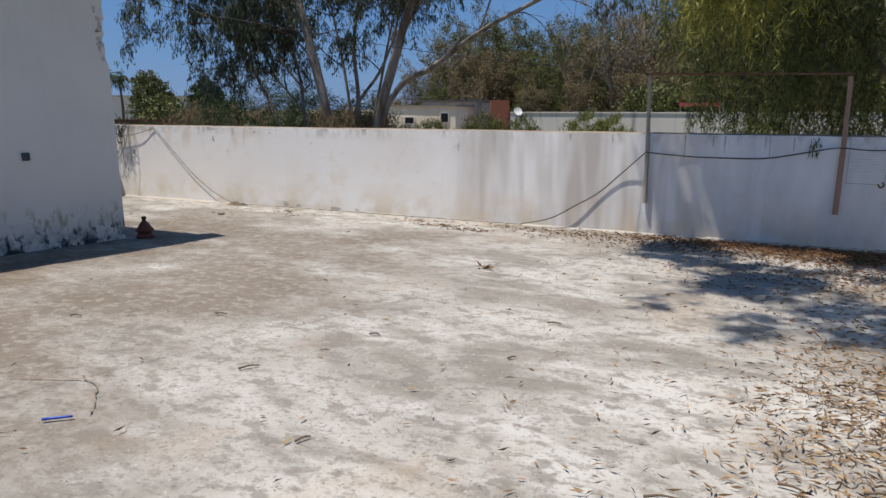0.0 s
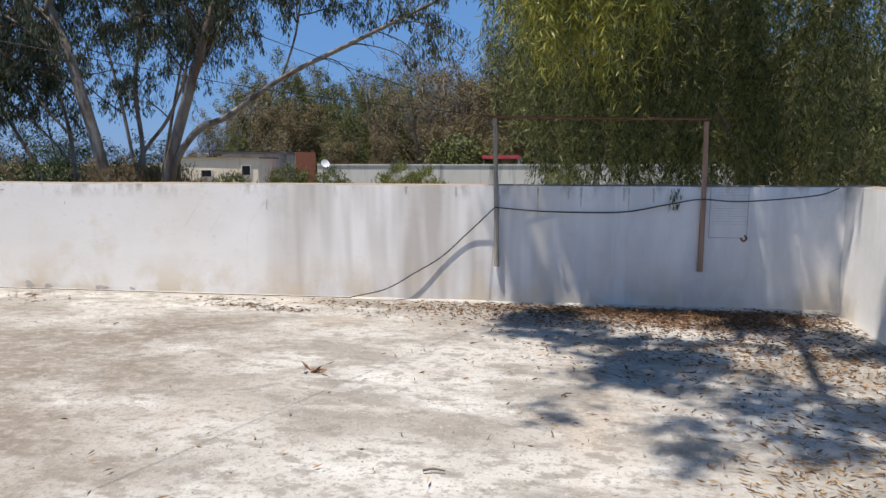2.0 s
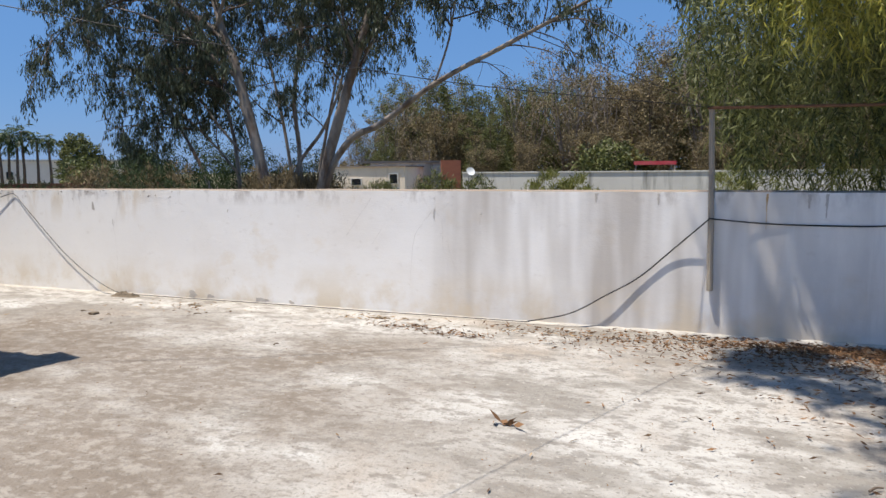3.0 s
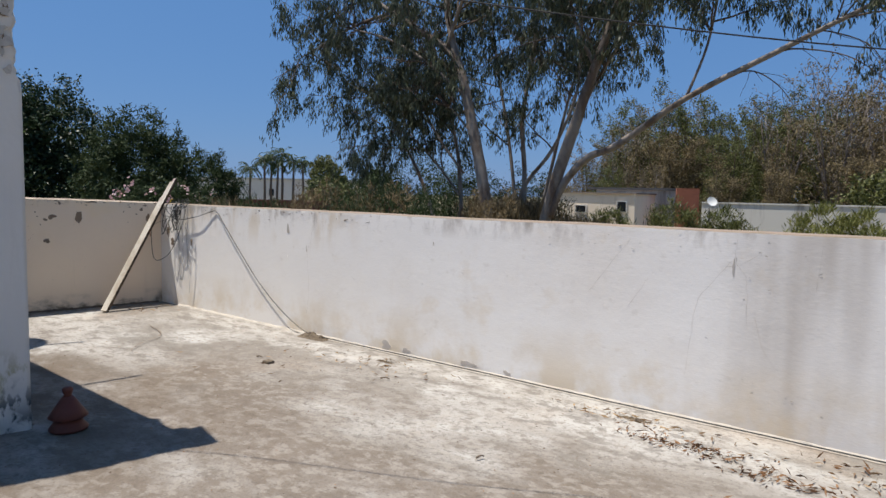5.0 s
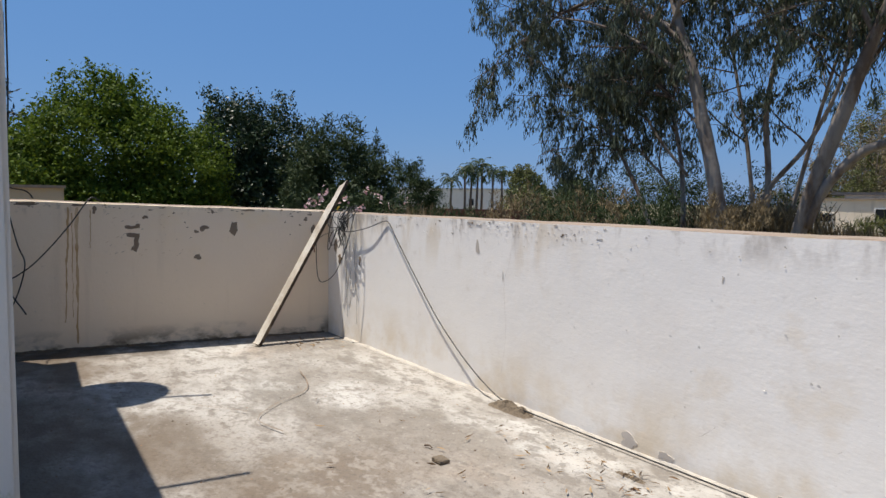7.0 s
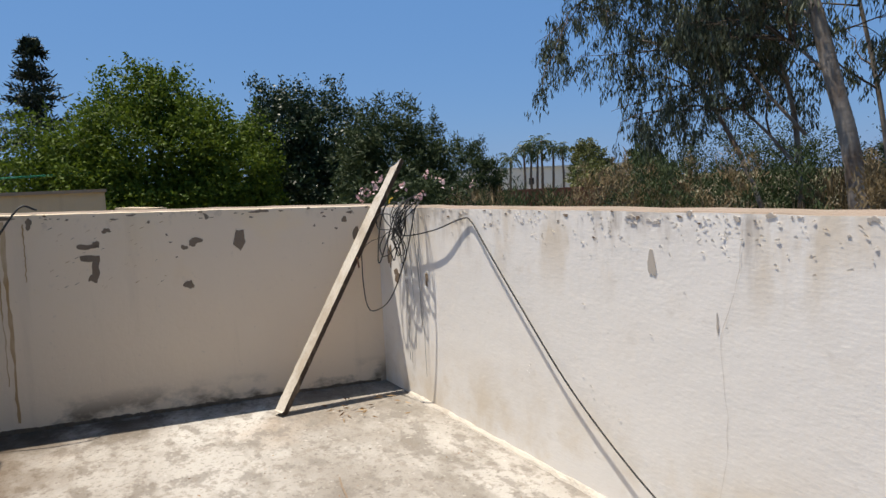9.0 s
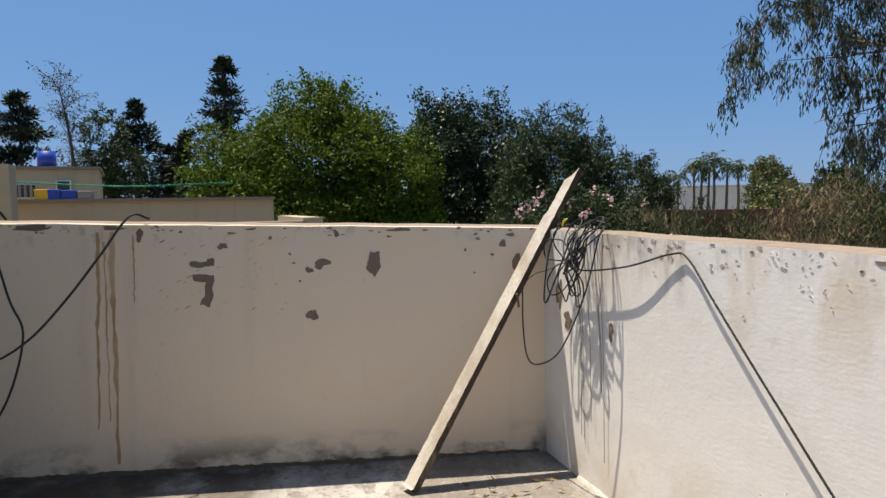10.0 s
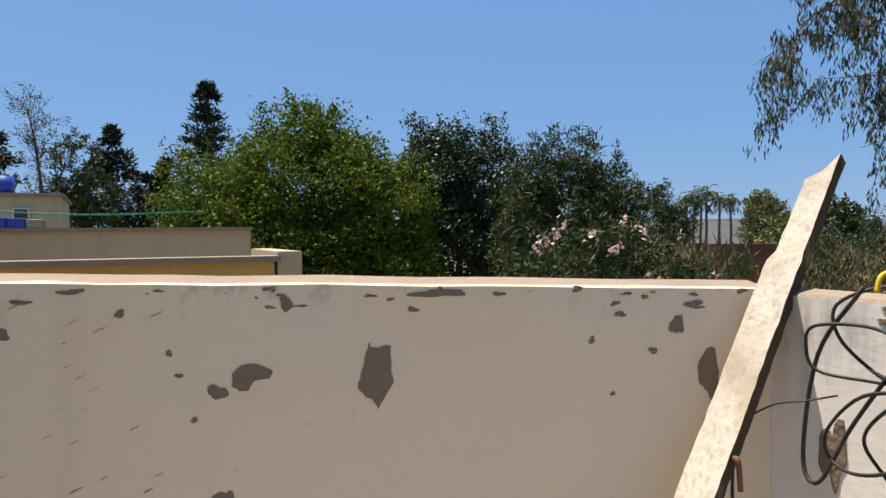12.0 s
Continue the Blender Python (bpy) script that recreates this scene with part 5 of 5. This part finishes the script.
def palm(at, h, seed):
    rng = random.Random(seed)
    t = thing("palm_tree", "tall palm tree before the long pale building", "tree", at, "distant palms")
    v, f = tube_data([Vector((0, 0, 0)), Vector((rng.uniform(-0.3, 0.3), 0, h * 0.5)), Vector((rng.uniform(-0.4, 0.4), 0.1, h))], 0.26, 0.17, 8)
    mesh_object("trunk", v, f, bark_dark, t, True)
    pl, dr = [], []
    for k in range(26):
        a, e = rng.uniform(0, 6.28), rng.uniform(-0.4, 1.2)
        p, d = Vector((0, 0, h)), Vector((math.cos(a) * math.cos(e), math.sin(a) * math.cos(e), math.sin(e)))
        for q in range(9):
            p = p + d * 0.27
            d = (d + Vector((0, 0, -0.2))).normalized()
            for side in (-1, 1):
                pl.append(tuple(p))
                dr.append(tuple(d * 0.5 + Vector((-d.y, d.x, 0)) * side * 0.7 + Vector((0, 0, -0.35))))
    leaf_mesh("fronds", np.array(pl), np.array(dr), 0.75, 0.13, palm_leaf, t, seed)
    return t


for k, (x, y, h) in enumerate(((-104.6, 79.7, 7.2), (-103.1, 81.7, 8.8), (-102.4, 82.7, 9.3), (-101.3, 84.1, 10.1), (-100.1, 85.6, 8.6), (-98.9, 87.0, 8.3), (-101.8, 83.4, 8.2))):
    palm((x, y, GROUND), h + 1.4, 100 + k)


def woodland(seed, h, r, n, mat, thin):
    """A woodland tree: forking limbs, many fine twigs and a rounded, broken crown; a thin one shows its pale limbs."""
    rng, nrng = random.Random(seed), np.random.default_rng(seed)
    t = thing("woodland_tree", "tall see-through tree with pale limbs" if thin else "tall brownish-green tree with a rounded crown", "tree", group="woodland")
    tv, tf, tips = [], [], []
    for k in range(6):
        a = 6.28 * k / 6 + rng.uniform(-0.4, 0.4)
        reach = r * rng.uniform(0.35, 0.8)
        top = Vector((math.cos(a) * reach, math.sin(a) * reach, h * rng.uniform(0.72, 1.0) * (1 - 0.12 * reach / r)))
        line = smooth_line([(0, 0, 0), (top.x * 0.15, top.y * 0.15, h * 0.25), (top.x * 0.6, top.y * 0.6, top.z * 0.65), top], 4)
        tube_data(line, 0.13, 0.025, 6, tv, tf)
        for b, br in branch_out(rng, line, 0.045, 13, h * 0.17, -0.06, up=0.45, from_=0.3):
            tube_data(b, br, 0.012, 4, tv, tf)
            tips += b[2:]
            for c, cr in branch_out(rng, b, 0.02, 3, h * 0.075, -0.05, up=0.3, from_=0.4):
                tube_data(c, 0.016, 0.008, 3, tv, tf)
                tips += c[3:]
    mesh_object("trunk", tv, tf, bark_pale if thin else bark_dark, t, True)
    tips = np.array([tuple(p) for p in tips])
    pl = around(tips[nrng.integers(0, len(tips), n // 14)], 14, 0.24, nrng, 0.9)
    if not thin:
        low = around(in_ellipsoid(n // 24, (0, 0, h * 0.40), (r, r, h * 0.34), nrng, 0.35, 0.3), 12, 0.3, nrng)
        pl = np.concatenate([pl, low])
    leaf_mesh("crown", pl, leaf_dirs(len(pl), 0.1, nrng), 0.24, 0.085, mat, t, seed)
    return t


kinds = [woodland(201, 14.0, 3.2, 13000, wood_leaf, False), woodland(202, 15.0, 3.5, 14000, wood_leaf_green, False), woodland(203, 14.5, 3.0, 3500, wood_leaf, True), woodland(204, 13.5, 3.2, 9000, wood_leaf, False)]
rw = random.Random(77)
spots = []
for row, y in ((0, 58.0), (1, 64.0), (2, 71.0), (3, 79.0)):
    x = -30.0
    while x < 34:
        spots.append((x + rw.uniform(-0.9, 0.9), y + rw.uniform(-2, 2), row))
        x += 3.4 if row else 4.6
for k, (x, y, row) in enumerate(spots):
    east = min(1.0, max(0.0, (x + 16) / 11))      # the wood is higher towards the east
    s = rw.uniform(0.80, 1.0) * (0.5, 0.80, 0.92, 1.0)[row] * (1.12 + 0.30 * east)
    m = Matrix.LocRotScale((x, y, GROUND), Euler((0, 0, rw.uniform(0, 6.28))), (s, s, s))
    c = kinds[k] if k < 4 else copy_thing(kinds[rw.choice((0, 3, 1, 1, 2, 2) if row else (0, 1, 3, 3))], Matrix.Translation((x, y, GROUND)))
    c.matrix_basis = m

# ---- things on the terrace ----
# leaning board
bd = thing("leaning_board", "weathered wooden board with a broken end leaning in the parapet corner", "board", (-9.306, 10.115, 0.0))
foot, head = Vector((0, 0, 0.0)), Vector((-0.325, 1.098, 1.62))
axis = (head - foot).normalized()
L = (head - foot).length
wide = axis.cross(Vector((0.33, -0.76, 0.57))).normalized()
flat = axis.cross(wide)
bv, bf = [], []
rb = random.Random(5)
NB = 72
for i in range(NB + 1):
    u = i / NB
    w0, w1 = -0.046, 0.036
    if u > 0.845:      # split away along one edge, then broken across
        w0 += 0.014 + 0.06 * (u - 0.845)
    if u > 0.962:
        w0 += 0.02 + 1.0 * (u - 0.962)
    for a, b in ((w0, -0.02), (w1, -0.02), (w1, 0.02), (w0, 0.02)):
        bv.append(axis * (L * u) + wide * (a + rb.uniform(-0.002, 0.002)) + flat * b + Vector((0, 0, 0.02 if i == 0 else 0)))
for i in range(NB):
    for k in range(4):
        bf.append((i * 4 + k, i * 4 + (k + 1) % 4, i * 4 + 4 + (k + 1) % 4, i * 4 + 4 + k))
bf += [(3, 2, 1, 0), tuple(NB * 4 + k for k in range(4))]
plank = mesh_object("plank", bv, bf, board_mat, bd)
plank.data.materials.append(edge_mat)
for f in plank.data.polygons:
    if f.index < NB * 4 and f.index % 4 == 1:      # side turned from the sun, its shade put into the colour
        f.material_index = 1
p = axis * (L * 0.58) + wide * 0.034
tube("latch", [p, p + wide * 0.02 - flat * 0.015, p + wide * 0.02 + Vector((0, 0, -0.06))], 0.006, rustbar_mat, bd)
for u in (0.8, 0.9):
    q = axis * (L * u) + flat * -0.013
    tube("nail", [q, q - flat * 0.004], 0.003, rustbar_mat, bd)

# cable coil hung over the corner
coil = thing("cable_coil", "tangled coil of black cable hung over the parapet corner", "cable", (-9.27, 10.955, 1.15))
rc = random.Random(9)
KX, KZ = 0.19, 0.01      # where the loops are gathered
for k, (deg, reach, width) in enumerate(((44, 0.25, 0.035), (50, 0.23, 0.05), (38, 0.24, 0.04), (90, 0.17, 0.05), (124, 0.23, 0.07), (150, 0.25, 0.08), (176, 0.27, 0.055), (212, 0.27, 0.07), (228, 0.28, 0.08), (240, 0.24, 0.06), (272, 0.21, 0.06), (286, 0.22, 0.05))):
    a = radians(deg)
    d, e = Vector((math.cos(a), 0, math.sin(a))), Vector((-math.sin(a), 0, math.cos(a)))
    knot = Vector((KX - 0.03 + rc.uniform(-0.05, 0.05), rc.uniform(-0.05, -0.01), KZ + rc.uniform(-0.05, 0.05)))
    pts = []
    for along, across in ((-0.3, 0.25), (0.1, 0.55), (0.5, 1.0), (0.85, 0.8), (1.0, 0.05), (0.88, -0.75), (0.5, -0.95), (0.1, -0.5), (-0.25, -0.15)):
        q = knot + d * (reach * along * rc.uniform(0.95, 1.05)) + e * (width * across * rc.uniform(0.8, 1.2))
        q.y += 0.02 * math.sin(5 * along + k) + max(0.0, q.z - 0.10) * 0.75
        q.y = min(q.y, 0.10 if q.z > 0.16 else 0.03)
        q.x = max(q.x, -0.17 + 0.02 * math.sin(9 * along))
        pts.append(q)
    tube("loop", pts, 0.0038, black_cable, coil)
tube("loop", [(-0.02, -0.02, 0.17), (-0.12, -0.03, 0.02), (-0.14, -0.05, -0.2), (-0.09, -0.06, -0.24), (-0.03, -0.03, -0.1), (0.1, -0.01, 0.1), (0.16, 0.06, 0.19), (0.28, 0.08, 0.18)], 0.0046, black_cable, coil)
tube("loop", [(0.37, 0.03, 0.17), (0.375, -0.01, 0.12), (0.33, -0.06, -0.15), (0.15, -0.10, -0.45), (-0.08, -0.12, -0.57), (-0.22, -0.12, -0.55), (-0.27, -0.12, -0.38), (-0.27, -0.12, -0.2)], 0.004, black_cable, coil)
tube("thin_end", [(-0.27, -0.12, -0.2), (-0.25, -0.11, -0.15), (-0.19, -0.08, -0.10), (-0.13, -0.05, -0.08), (-0.08, -0.02, -0.06)], 0.0022, black_cable, coil)
tube("thin_end", [(-0.29, -0.12, -0.20), (-0.33, -0.125, -0.18), (-0.37, -0.12, -0.2), (-0.34, -0.12, -0.23), (-0.29, -0.118, -0.21)], 0.0022, black_cable, coil)
for k in range(7):
    x0 = rc.uniform(-0.05, 0.30)
    tube("hanging_wire", [(x0, 0.03, 0.17), (x0 + 0.02, 0.02, 0.0), (x0 + 0.05, 0.03, -0.35), (x0 + 0.06, 0.033, rc.uniform(-1.0, -0.6))], 0.0016, grey_cable, coil, seg=4)
tube("cord_tie", [(0.0, -0.01, 0.16), (0.0, 0.0, 0.19), (0.0, 0.02, 0.20)], 0.005, yellow_plastic, coil)

cables = [
    ("wall_cable", "black cable sagging along the sunlit parapet down to the floor", [(-9.27, 10.945, 1.15), (-9.1, 10.96, 1.10), (-8.7, 10.965, 1.15), (-8.40, 10.985, 1.225), (-8.30, 10.988, 1.215), (-8.15, 10.982, 1.08), (-7.85, 10.978, 0.80), (-7.48, 10.975, 0.47), (-7.07, 10.97, 0.20), (-6.69, 10.95, 0.045), (-6.45, 10.93, 0.03)], 0.0042, black_cable),
    ("floor_cable", "black cable lying along the foot of the parapet", [(-6.45, 10.93, 0.024), (-5.6, 10.955, 0.017), (-4.4, 10.962, 0.018), (-3.2, 10.95, 0.017), (-2.2, 10.958, 0.018), (-1.52, 10.95, 0.02)], 0.005, black_cable),
    ("wall_cable", "black cable rising to the grey post", [(-1.52, 10.93, 0.03), (-1.12, 10.95, 0.13), (-0.79, 10.96, 0.32), (-0.5, 10.98, 0.50), (-0.21, 10.975, 0.77), (0.07, 10.93, 1.04)], 0.0065, black_cable),
    ("wall_cable", "black cable strung between two wooden posts", [(0.07, 10.93, 1.05), (0.52, 10.985, 1.01), (1.01, 10.987, 1.0), (1.44, 10.987, 1.01), (1.86, 10.98, 1.09), (2.16, 10.91, 1.15), (2.5, 10.93, 1.13), (2.87, 10.94, 1.15), (3.3, 10.94, 1.2), (3.5, 10.97, 1.27)], 0.0065, black_cable),
    ("hanging_cable", "black cable looping down the cream parapet", [(-10.02, 8.88, 1.385), (-9.96, 8.79, 1.40), (-9.92, 8.64, 1.19), (-9.93, 8.47, 0.97), (-9.95, 8.29, 0.78), (-9.97, 8.10, 0.68), (-9.95, 7.95, 0.8), (-9.8, 7.95, 1.3), (-9.2, 8.1, 2.2), (-8.75, 8.1, 2.8)], 0.0065, black_cable),
    ("hanging_cable", "black cable hanging from the rooftop room", [(-8.75, 8.12, 2.8), (-9.2, 8.1, 2.2), (-9.8, 8.0, 1.75), (-9.92, 8.13, 1.4), (-9.94, 8.22, 1.0), (-9.95, 8.27, 0.8), (-9.96, 8.17, 0.46), (-9.95, 8.0, 0.25), (-9.72, 7.95, 0.6), (-9.4, 8.06, 1.4), (-8.8, 8.1, 2.7)], 0.006, black_cable),
    ("hanging_cable", "black cable hanging from the rooftop room", [(-8.75, 8.14, 2.7), (-9.1, 8.14, 1.9), (-9.4, 8.14, 1.1), (-9.5, 8.1, 0.75), (-9.45, 8.25, 0.45)], 0.006, black_cable),
    ("hanging_cable", "black cable hanging from the rooftop room", [(-8.75, 8.16, 2.8), (-9.2, 8.16, 2.0), (-9.55, 8.1, 1.55), (-9.6, 8.28, 1.46), (-9.62, 8.33, 1.4)], 0.006, black_cable),
    ("power_line", "black overhead line from the rooftop room to the grey post", [(-5.95, 7.27, 3.0), (-5.6, 7.88, 2.86), (-3.8, 8.8, 2.50), (-1.9, 9.85, 2.18), (0.06, 10.95, 2.0)], 0.0038, black_cable),
    ("power_line", "black overhead line sagging down to the grey post", [(-5.9, -1.9, 4.1), (-2.9, 4.6, 2.95), (-1.4, 7.8, 2.38), (0.06, 10.95, 2.0)], 0.0028, black_cable),
    ("power_line", "thin overhead line from the rooftop room to the fir", [(-9.9, 5.55, 3.05), (-28.0, 1.5, 4.6), (-49.8, -3.4, 6.6)], 0.012, black_cable),
]
for nm, lb, pts, r, mt in cables:
    tagged(tube(nm, pts, r, mt, steps=8), lb, "cable")

# posts with the rusty beam
def post(label, x0, z0, x1, z1, w, material, y):
    t = thing("wooden_post", label, "post", (x0, y, z0))
    rng = random.Random(int(x0 * 10))
    pts = smooth_line([(0, 0, 0), ((x1 - x0) * 0.5 + 0.006, 0.004, (z1 - z0) * 0.5), (x1 - x0, 0, z1 - z0)], 8)
    v, f = tube_data(pts, w * 0.52, w * 0.45, 8, rough=0.08, rng=rng)
    mesh_object("shaft", v, f, material, t)
    part("bracket", box_bm((0.02, 0.08, 0.03), (0, 0.04, (1.12 - z0))), rustbar_mat, t)
    return t


post("pale grey wooden post fixed to the parapet", 0.10, 0.41, 0.065, 1.985, 0.052, post_mat, 10.965)
post("reddish-brown wooden post leaning on the parapet", 2.205, 0.40, 2.20, 1.93, 0.055, post2_mat, 10.96)
beam = tagged(tube("iron_beam", [(0.03, 10.95, 1.995), (1.1, 10.95, 1.975), (2.24, 10.95, 1.955)], 0.017, rustbar_mat, seg=4), "thin rusty iron bar across the two posts", "bar")
rack = thing("wire_rack", "small wire grid rack hung on the parapet", "rack", (2.27, 10.94, 0.76))
for x in (0.0, 0.37):
    tube("upright", [(x, 0, 0), (x, 0.0, 0.3), (x, -0.0, 0.57)], 0.0028, wire_mat, rack)
for k in range(17):
    z = 0.0 if k == 0 else 0.14 + 0.0265 * (k - 1)
    tube("rung", [(0, -0.004, z), (0.37, -0.004, z)], 0.0012 if k else 0.003, wire_mat, rack, seg=4)
tube("hook", [(0.31, -0.01, 0.0), (0.33, -0.04, -0.03), (0.36, -0.04, 0.0), (0.34, -0.03, 0.03)], 0.010, rustbar_mat, rack)
sprig = thing("leaf_sprig", "small dark hanging sprig of leaves on the parapet top", "sprig", (1.93, 10.97, 1.3))
ns = np.random.default_rng(4)
sp = np.column_stack([ns.normal(size=26) * 0.03, -0.012 - 0.01 * ns.random(26), -0.02 - 0.2 * ns.random(26)])
leaf_mesh("leaves", sp, leaf_dirs(26, 0.7, ns), 0.09, 0.016, gum_leaf_shaded, sprig, 4)

# clay tagine beside the room
tg = thing("clay_tagine", "red-brown clay tagine pot with a cone lid on the floor", "pot", (-5.58, 8.20, 0.0))
tg.scale = (0.86, 0.86, 0.86)


def lathe(profile, seg=28):
    bm = bmesh.new()
    rows = [[bm.verts.new((r * math.cos(2 * math.pi * k / seg), r * math.sin(2 * math.pi * k / seg), z)) for k in range(seg)] for r, z in profile]
    for a, b in zip(rows, rows[1:]):
        for k in range(seg):
            bm.faces.new((a[k], a[(k + 1) % seg], b[(k + 1) % seg], b[k]))
    bm.faces.new(rows[0])
    bm.faces.new(rows[-1])
    return bm


part("base", lathe([(0.125, 0), (0.128, 0.014), (0.10, 0.05), (0.088, 0.072), (0.12, 0.09), (0.13, 0.096), (0.12, 0.099)]), clay_mat, tg, smooth=True)
part("lid", lathe([(0.122, 0.096), (0.125, 0.104), (0.095, 0.15), (0.06, 0.205), (0.033, 0.24)]), clay_mat, tg, "cone-shaped clay lid", smooth=True)
part("knob", lathe([(0.03, 0.238), (0.024, 0.25), (0.034, 0.272), (0.036, 0.292), (0.022, 0.305)]), clay_mat, tg, smooth=True)

# debris at the foot of the north parapet
def dirt_heap(x, y, w, d, h, seed, label):
    rng = random.Random(seed)
    n = 18
    bm = bmesh.new()
    g = [[bm.verts.new((w * (i / n - 0.5), d * (j / 8 - 0.5), max(-0.012, h * (1 - (2 * i / n - 1) ** 2) * (1 - (2 * j / 8 - 1) ** 2) * rng.uniform(0.35, 1.2) - 0.008))) for i in range(n + 1)] for j in range(9)]
    for j in range(8):
        for i in range(n):
            bm.faces.new((g[j][i], g[j][i + 1], g[j + 1][i + 1], g[j + 1][i]))
    ob = part("dirt_heap", bm, soil_mat, None)
    ob.location = (x, y, 0)
    return tagged(ob, label, "dirt", "dirt heaps", "stuff")


dirt_heap(-6.5, 10.93, 0.42, 0.16, 0.06, 1, "small heap of dark dirt at the parapet foot")
dirt_heap(-5.3, 10.72, 0.22, 0.05, 0.02, 2, "thin dry leaf dirt on the floor")
dirt_heap(-3.0, 10.75, 0.3, 0.06, 0.02, 3, "thin dry leaf dirt on the floor")
dirt_heap(1.9, 10.78, 3.0, 0.36, 0.022, 4, "dark leaf dirt along the parapet foot")


# fallen leaves
def litter(name, label, spots, length, width, mat, seed):
    nrng = np.random.default_rng(seed)
    pl = []
    for x, y, rx, ry, n in spots:
        p = np.column_stack([x + nrng.normal(size=n) * rx, y + nrng.normal(size=n) * ry, 0.006 + nrng.random(n) * 0.016])
        pl.append(p)
    pl = np.concatenate(pl)
    pl = pl[(pl[:, 1] < 10.93) & (pl[:, 0] < 3.58 + 0.11 * (pl[:, 1] - 11) - 0.05) & (pl[:, 1] > -1.4) & (pl[:, 0] > -9.60 + 0.18 * (pl[:, 1] - 11) + 0.06)]
    d = nrng.normal(size=pl.shape)
    d[:, 2] = nrng.normal(size=len(pl)) * 0.10 + 0.06
    return tagged(leaf_mesh(name, pl, d, length, width, mat, None, seed, 0.12), label, "leaves", kind="stuff")


litter("fallen_leaves", "dry tan eucalyptus leaves scattered on the terrace floor",
       [(2.0, 5.6, 0.28, 1.0, 520), (2.25, 6.8, 0.4, 0.7, 460), (1.75, 4.4, 0.3, 0.5, 300), (1.2, 5.0, 0.6, 1.0, 130), (2.8, 5.6, 0.4, 1.5, 300), (2.6, 8.4, 0.5, 0.5, 260), (0.0, 6.0, 1.5, 2.2, 60), (-3.0, 10.7, 0.3, 0.06, 70), (-5.2, 10.6, 0.4, 0.12, 60), (-6.0, 10.2, 0.6, 0.3, 24), (-9.1, 10.6, 0.1, 0.15, 30), (-1.5, 10.6, 0.5, 0.1, 50), (-3.5, 7.0, 2.0, 2.0, 20), (2.1, 6.0, 0.4, 1.0, 1100), (1.85, 5.6, 0.25, 0.7, 500), (2.1, 4.0, 0.3, 0.7, 200)], 0.066, 0.012, litter_mat, 12)
litter("fallen_leaves", "brown eucalyptus leaves drifted against the parapet",
       [(2.2, 10.45, 0.8, 0.25, 4200), (0.9, 10.7, 0.7, 0.12, 1700), (2.6, 9.4, 0.6, 0.5, 1700), (0.2, 10.35, 0.8, 0.22, 500), (1.5, 9.6, 0.7, 0.5, 500), (-0.6, 10.55, 0.5, 0.12, 120), (-1.3, 10.75, 0.3, 0.07, 60), (1.4, 8.6, 0.9, 0.8, 160), (3.0, 7.3, 0.25, 0.5, 160), (0.2, 4.6, 1.2, 1.6, 40), (-1.8, 5.4, 1.2, 1.4, 20), (-2.55, 10.45, 0.22, 0.05, 150), (-2.0, 10.3, 0.16, 0.05, 80)], 0.055, 0.012, litter_dark, 13)


def specks():
    nrng = np.random.default_rng(14)
    n = 2600
    pl = np.column_stack([nrng.uniform(-8.8, 3.0, n), nrng.uniform(1.6, 10.8, n), np.full(n, 0.006)])
    d = nrng.normal(size=pl.shape)
    d[:, 2] = 0.05
    return tagged(leaf_mesh("floor_crumbs", pl, d, 0.016, 0.006, litter_dark, None, 14, 0.1), "tiny dry crumbs and bits on the cement floor", "crumbs", kind="stuff")


specks()
rt = random.Random(6)
for x, y, l, a in ((0.04, 6.65, 0.11, 0.1), (-1.46, 5.02, 0.13, 0.9), (-1.06, 5.88, 0.08, 0.2), (-0.02, 5.85, 0.06, 0.8), (1.9, 5.0, 0.16, 0.15), (1.05, 4.6, 0.14, 0.3), (1.55, 4.9, 0.12, -0.3), (1.3, 3.9, 0.1, 0.4), (-0.6, 4.4, 0.08, 1.1), (0.5, 3.8, 0.07, 0.5), (-2.4, 5.8, 0.1, 0.1), (-3.4, 5.3, 0.09, 0.3),
                   (2.0, 6.2, 0.13, 2.6), (0.74, 7.85, 0.09, 0.7), (-4.9, 10.3, 0.08, 0.4), (-6.2, 10.05, 0.06, 0.2), (-3.4, 9.5, 0.05, 1.2)):
    y += 0.28 if y < 9 else 0.0
    dx, dy = math.cos(a) * l / 2, math.sin(a) * l / 2
    tagged(tube("twig", [(x - dx, y - dy, 0.012), (x, y + 0.008, 0.018), (x + dx, y + dy, 0.012)], 0.007, twig_mat, r1=0.004, seg=5, steps=3), "dry brown twig lying on the cement floor", "twig", "twigs")
tagged(tube("blue_pen", [(-1.95, 4.29, 0.011), (-1.89, 4.34, 0.012), (-1.84, 4.38, 0.011)], 0.009, blue_plastic, r1=0.007, steps=2), "small blue plastic stick on the floor", "stick")
curl = thing("curled_leaf", "curled dry leaf standing on the cement floor", "leaf", (-1.08, 8.37, 0))
nc = np.random.default_rng(2)
cp = np.column_stack([nc.normal(size=7) * 0.03, nc.normal(size=7) * 0.02, np.full(7, 0.01)])
cd = nc.normal(size=(7, 3))
cd[:, 2] = abs(cd[:, 2]) * 0.6
leaf_mesh("blades", cp, cd, 0.09, 0.03, litter_dark, curl, 2)
stone = part("small_stone", box_bm((0.09, 0.07, 0.03), (0, 0, -0.006), 0.014), soil_mat, None)
stone.location = (-6.0, 10.0, 0)
tagged(stone, "flat grey crumb of mortar on the floor", "stone")
